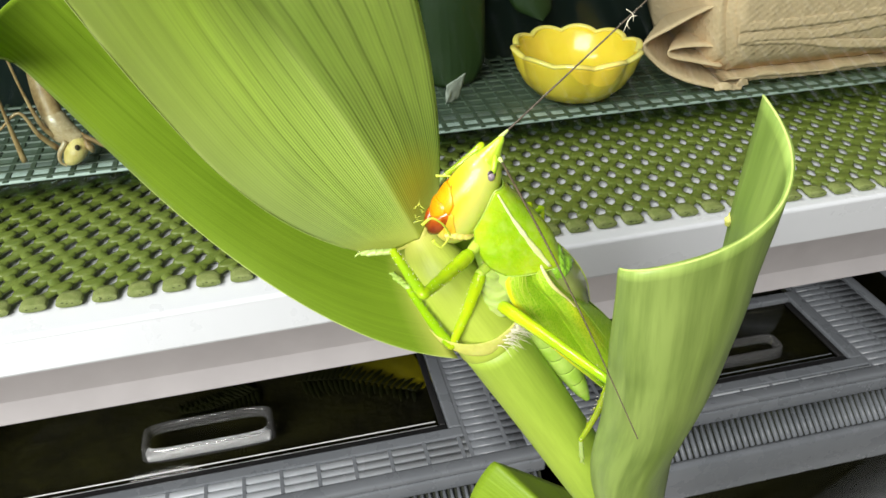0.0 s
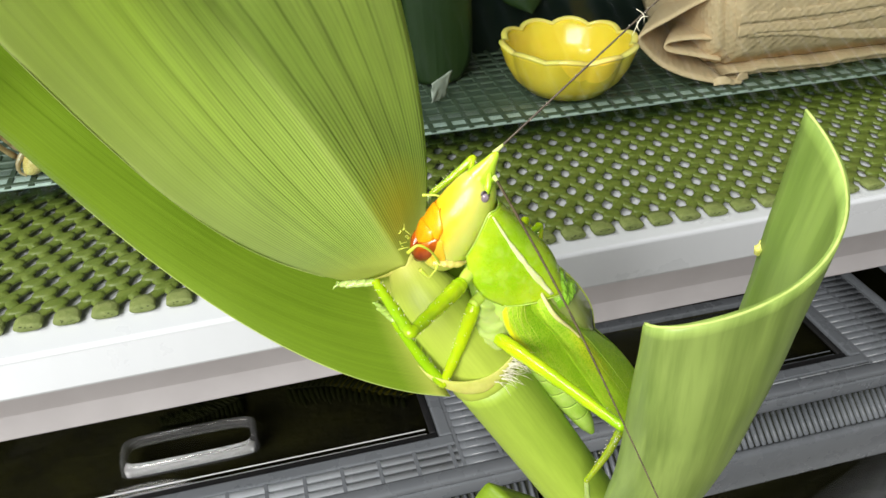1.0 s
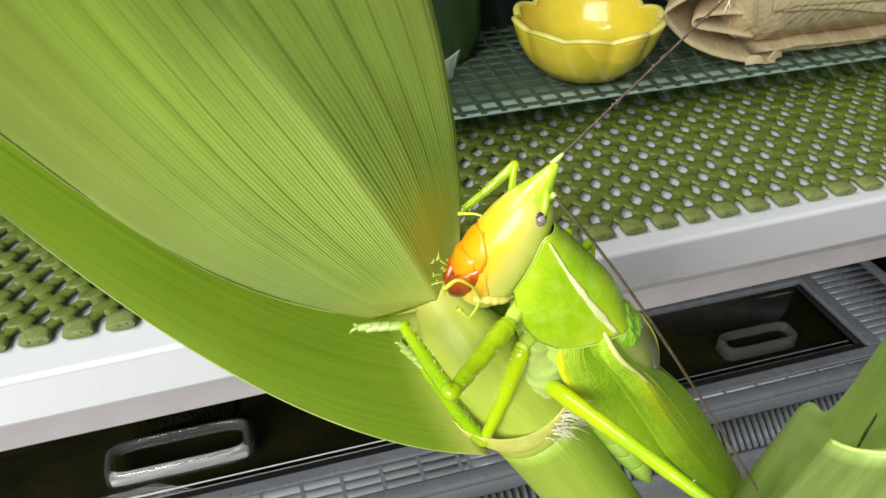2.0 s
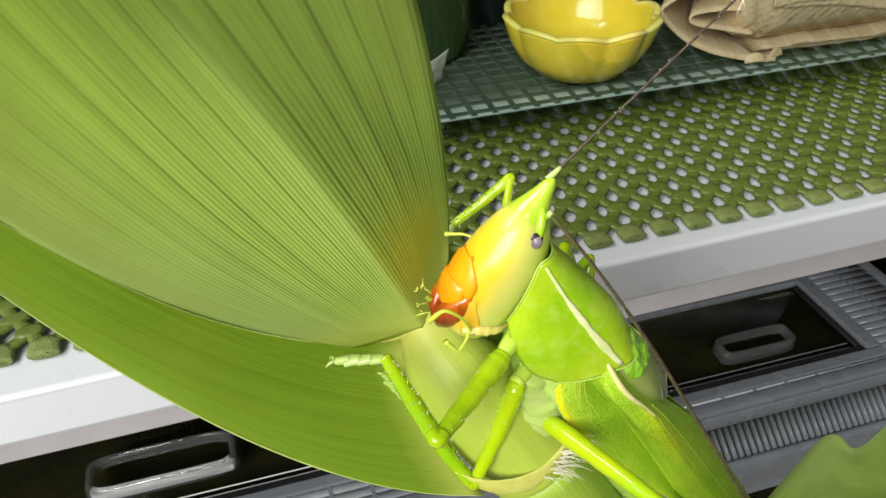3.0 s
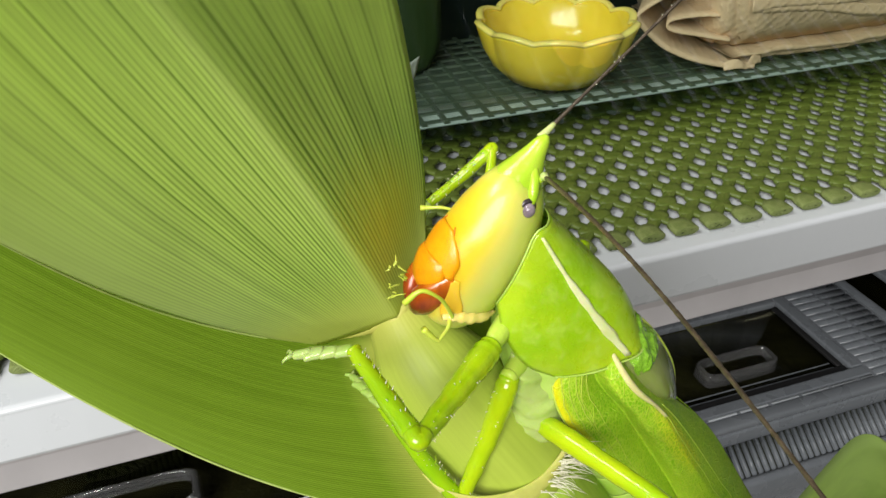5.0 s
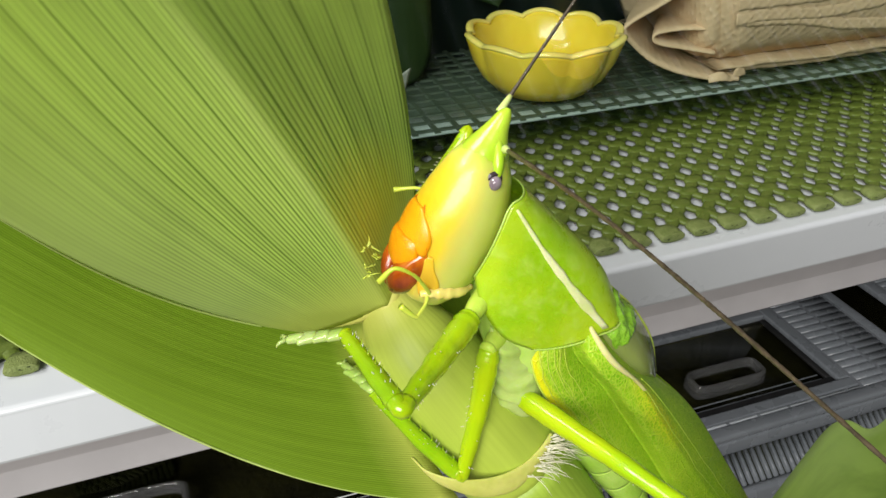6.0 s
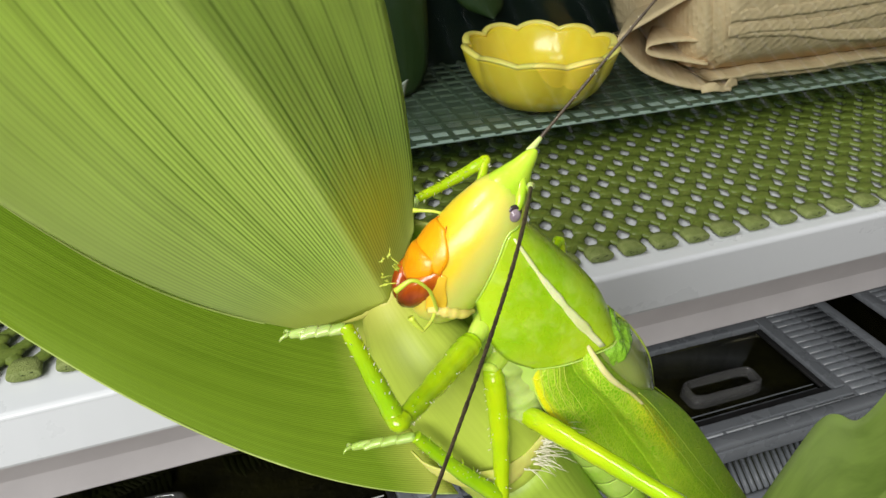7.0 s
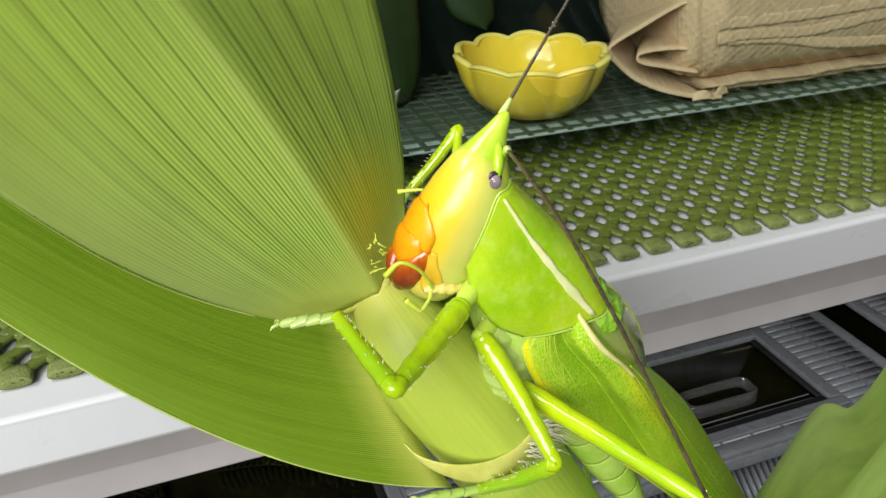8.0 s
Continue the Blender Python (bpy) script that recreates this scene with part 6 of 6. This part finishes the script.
# nodding of the head on the body, in the same terms
NOD = [
    (0.0, 0.05, 0, 0.05, -1), (1.0, 0.04, 0, 0.04, -0.8), (2.0, 0.04, 0, 0.02, 0.2), (3.5, 0.045, 0, 0.031, -0.2), (4.0, 0.036, 0, -0.013, -0.5), (4.5, 0, 0, 0, 0), (5.0, 0.014, 0, 0, 0), (6.3, -0.03, 0, 0.03, -6),
    (6.5, 0.094, 0, 0, -8.5), (6.8, 0.15, 0, -0.08, 1), (7.0, 0.07, 0, -0.076, 8.1), (7.2, 0.14, 0, -0.14, 4.5), (7.5, 0.1, 0, -0.1, 4.5), (7.6, 0.12, 0, -0.24, 2.5), (7.8, 0.17, 0, -0.22, 1.7), (8.0, 0.129, 0, -0.124, -2.7),
]
# where the middle leg stands: seconds, knee, ankle, toe
REST = (KNEE_M, ANKLE_M, TOE_M)
STEP = [
    (0.0, *REST), (6.7, *REST),
    (6.9, (3.50, -10.9, 4.30), (2.72, -10.5, 5.10), (2.35, -9.9, 5.05)),
    (7.0, (3.93, -10.9, 4.05), (2.79, -10.6, 5.11), (2.04, -10.24, 4.86)),
    (7.2, (4.20, -11.8, 5.30), (3.15, -10.9, 4.70), (2.90, -10.7, 4.30)),
    (7.4, (4.60, -11.8, 5.55), (3.62, -10.95, 4.85), (3.30, -10.8, 4.25)),
    (7.5, (4.65, -11.8, 5.40), (3.70, -10.95, 4.60), (3.45, -10.8, 3.95)),
    (7.6, (4.65, -11.8, 5.38), (4.00, -11.1, 4.10), (3.75, -10.8, 3.75)),
    (7.8, (4.25, -11.7, 4.95), (3.60, -10.85, 3.95), (3.15, -10.65, 3.75)),
    (8.0, (4.30, -11.6, 4.85), (3.78, -10.7, 3.75), (3.20, -10.65, 3.78)),
]
# where the antennae point: seconds, then a far place on each
POINT_1 = [
    (0.0, (7.89, -9.00, 11.19)),
    (0.5, (7.90, -9.00, 11.13)),
    (1.0, (7.90, -9.00, 11.11)),
    (1.5, (7.53, -9.00, 10.83)),
    (2.0, (7.42, -9.00, 10.70)),
    (3.5, (6.98, -9.00, 10.22)),
    (4.0, (6.84, -9.00, 9.73)),
    (4.5, (6.58, -9.00, 9.82)),
    (5.0, (6.58, -9.00, 9.89)),
    (6.3, (5.22, -9.00, 10.02)),
    (6.5, (5.33, -9.00, 10.01)),
    (6.7, (5.90, -9.00, 9.98)),
    (7.0, (6.68, -9.00, 9.95)),
    (7.2, (6.67, -9.00, 9.88)),
    (7.5, (6.44, -9.00, 9.79)),
    (7.8, (6.03, -9.00, 9.85)),
    (8.0, (5.60, -9.00, 9.91)),
]
POINT_2 = [
    (0.0, (4.54, -16.16, 7.27)),
    (0.5, (4.46, -16.20, 7.48)),
    (1.0, (4.32, -16.23, 7.81)),
    (1.5, (3.92, -16.22, 8.64)),
    (2.0, (3.25, -15.87, 10.11)),
    (3.5, (2.84, -15.57, 10.67)),
    (4.0, (2.78, -15.64, 10.44)),
    (4.5, (2.61, -15.60, 10.39)),
    (5.0, (2.68, -15.65, 10.33)),
    (6.3, (2.99, -15.82, 10.07)),
    (6.5, (2.94, -15.87, 9.84)),
    (6.7, (2.16, -15.61, 9.82)),
    (6.8, (1.85, -15.54, 9.59)),
    (7.0, (1.47, -15.36, 9.52)),
    (7.2, (1.54, -15.42, 9.43)),
    (7.4, (1.72, -15.52, 9.35)),
    (7.5, (1.62, -15.49, 9.23)),
    (7.6, (1.46, -15.40, 9.25)),
    (7.8, (2.06, -15.69, 9.29)),
    (8.0, (2.51, -15.80, 9.56)),
]


def between(rows, t):
    """Values between rows of (seconds, numbers...)."""
    for a, b in zip(rows, rows[1:]):
        if a[0] <= t <= b[0]:
            k = (t - a[0]) / (b[0] - a[0])
            return [x + (y - x) * k for x, y in zip(a[1:], b[1:])]
    return list(rows[-1][1:])


def body_pose(t):
    dx, dy, dz, turn = between(SWAY, t)
    return Matrix.Translation((W(*ROOT) + Vector((dx, dy, dz)) / 100)) @ Matrix.Rotation(radians(turn), 4, "Y")


def head_pose(t):
    """The head on the body, in the body's own space."""
    dx, dy, dz, turn = between(NOD, t)
    return Matrix.Translation(local(NECK) + Vector((dx, dy, dz)) / 100) @ Matrix.Rotation(radians(turn), 4, "Y")


def motions():
    times = [0.0, 0.5, 1.0, 1.5, 2.0, 2.7, 3.5, 4.0, 4.5, 5.0, 5.7, 6.3, 6.5, 6.7, 6.8, 6.9, 7.0, 7.2, 7.4, 7.5, 7.6, 7.8, 8.0]
    walk(INSECT, [(t, body_pose(t)) for t in times])

    def inward(t):
        """From the world to the swaying body's own space."""
        return body_pose(t).inverted()

    # legs: the hip goes with the body, the foot stays where it stands
    for key, (fem, tib, tar, hip, knee, ankle, toe) in LEGS.items():
        rows_f, rows_t, rows_a = [], [], []
        for t in times:
            inv = inward(t)
            h = local(hip)
            if key == "middle":
                k3, a3, t3 = step_at(t)
            else:
                k3, a3, t3 = knee, ankle, toe
            a = inv @ W(*a3)
            e = inv @ W(*t3)
            # the knee keeps both lengths: it starts from its rest place and is corrected
            lf, lt = (Vector(knee) - Vector(hip)).length / 100, (Vector(ankle) - Vector(knee)).length / 100
            k = inv @ W(*k3) if key == "middle" else local(knee)
            for _ in range(30):
                k = h + (k - h).normalized() * lf
                k = a + (k - a).normalized() * lt
            k = h + (k - h).normalized() * lf
            rows_f.append((t, Matrix.Translation(h) @ turned(hip, knee, h, k)))
            rows_t.append((t, Matrix.Translation(k) @ turned(knee, ankle, k, a)))
            ankle_now = k + (a - k).normalized() * lt
            rows_a.append((t, Matrix.Translation(ankle_now) @ turned(ankle, toe, ankle_now, e)))
        walk(fem, rows_f)
        walk(tib, rows_t)
        walk(tar, rows_a)
    walk(HEAD_PART, [(t, head_pose(t)) for t in times])
    for ob, at, rows in ((FEELERS["up"], FEEL_1, POINT_1), (FEELERS["down"], FEEL_2, POINT_2)):
        out = []
        for t in times:
            far = Vector(between([(r[0], *r[1]) for r in rows], t))
            p = head_pose(t) @ Vector([(a - b) / 100 for a, b in zip(at, NECK)])
            d = (inward(t) @ W(*far)) - p
            out.append((t, Matrix.Translation(p) @ Vector((0, 0, 1)).rotation_difference(d).to_matrix().to_4x4()))
        walk(ob, out)


def step_at(t):
    flat = [(r[0], *r[1], *r[2], *r[3]) for r in STEP]
    p = between(flat, t)
    return p[0:3], p[3:6], p[6:9]


motions()
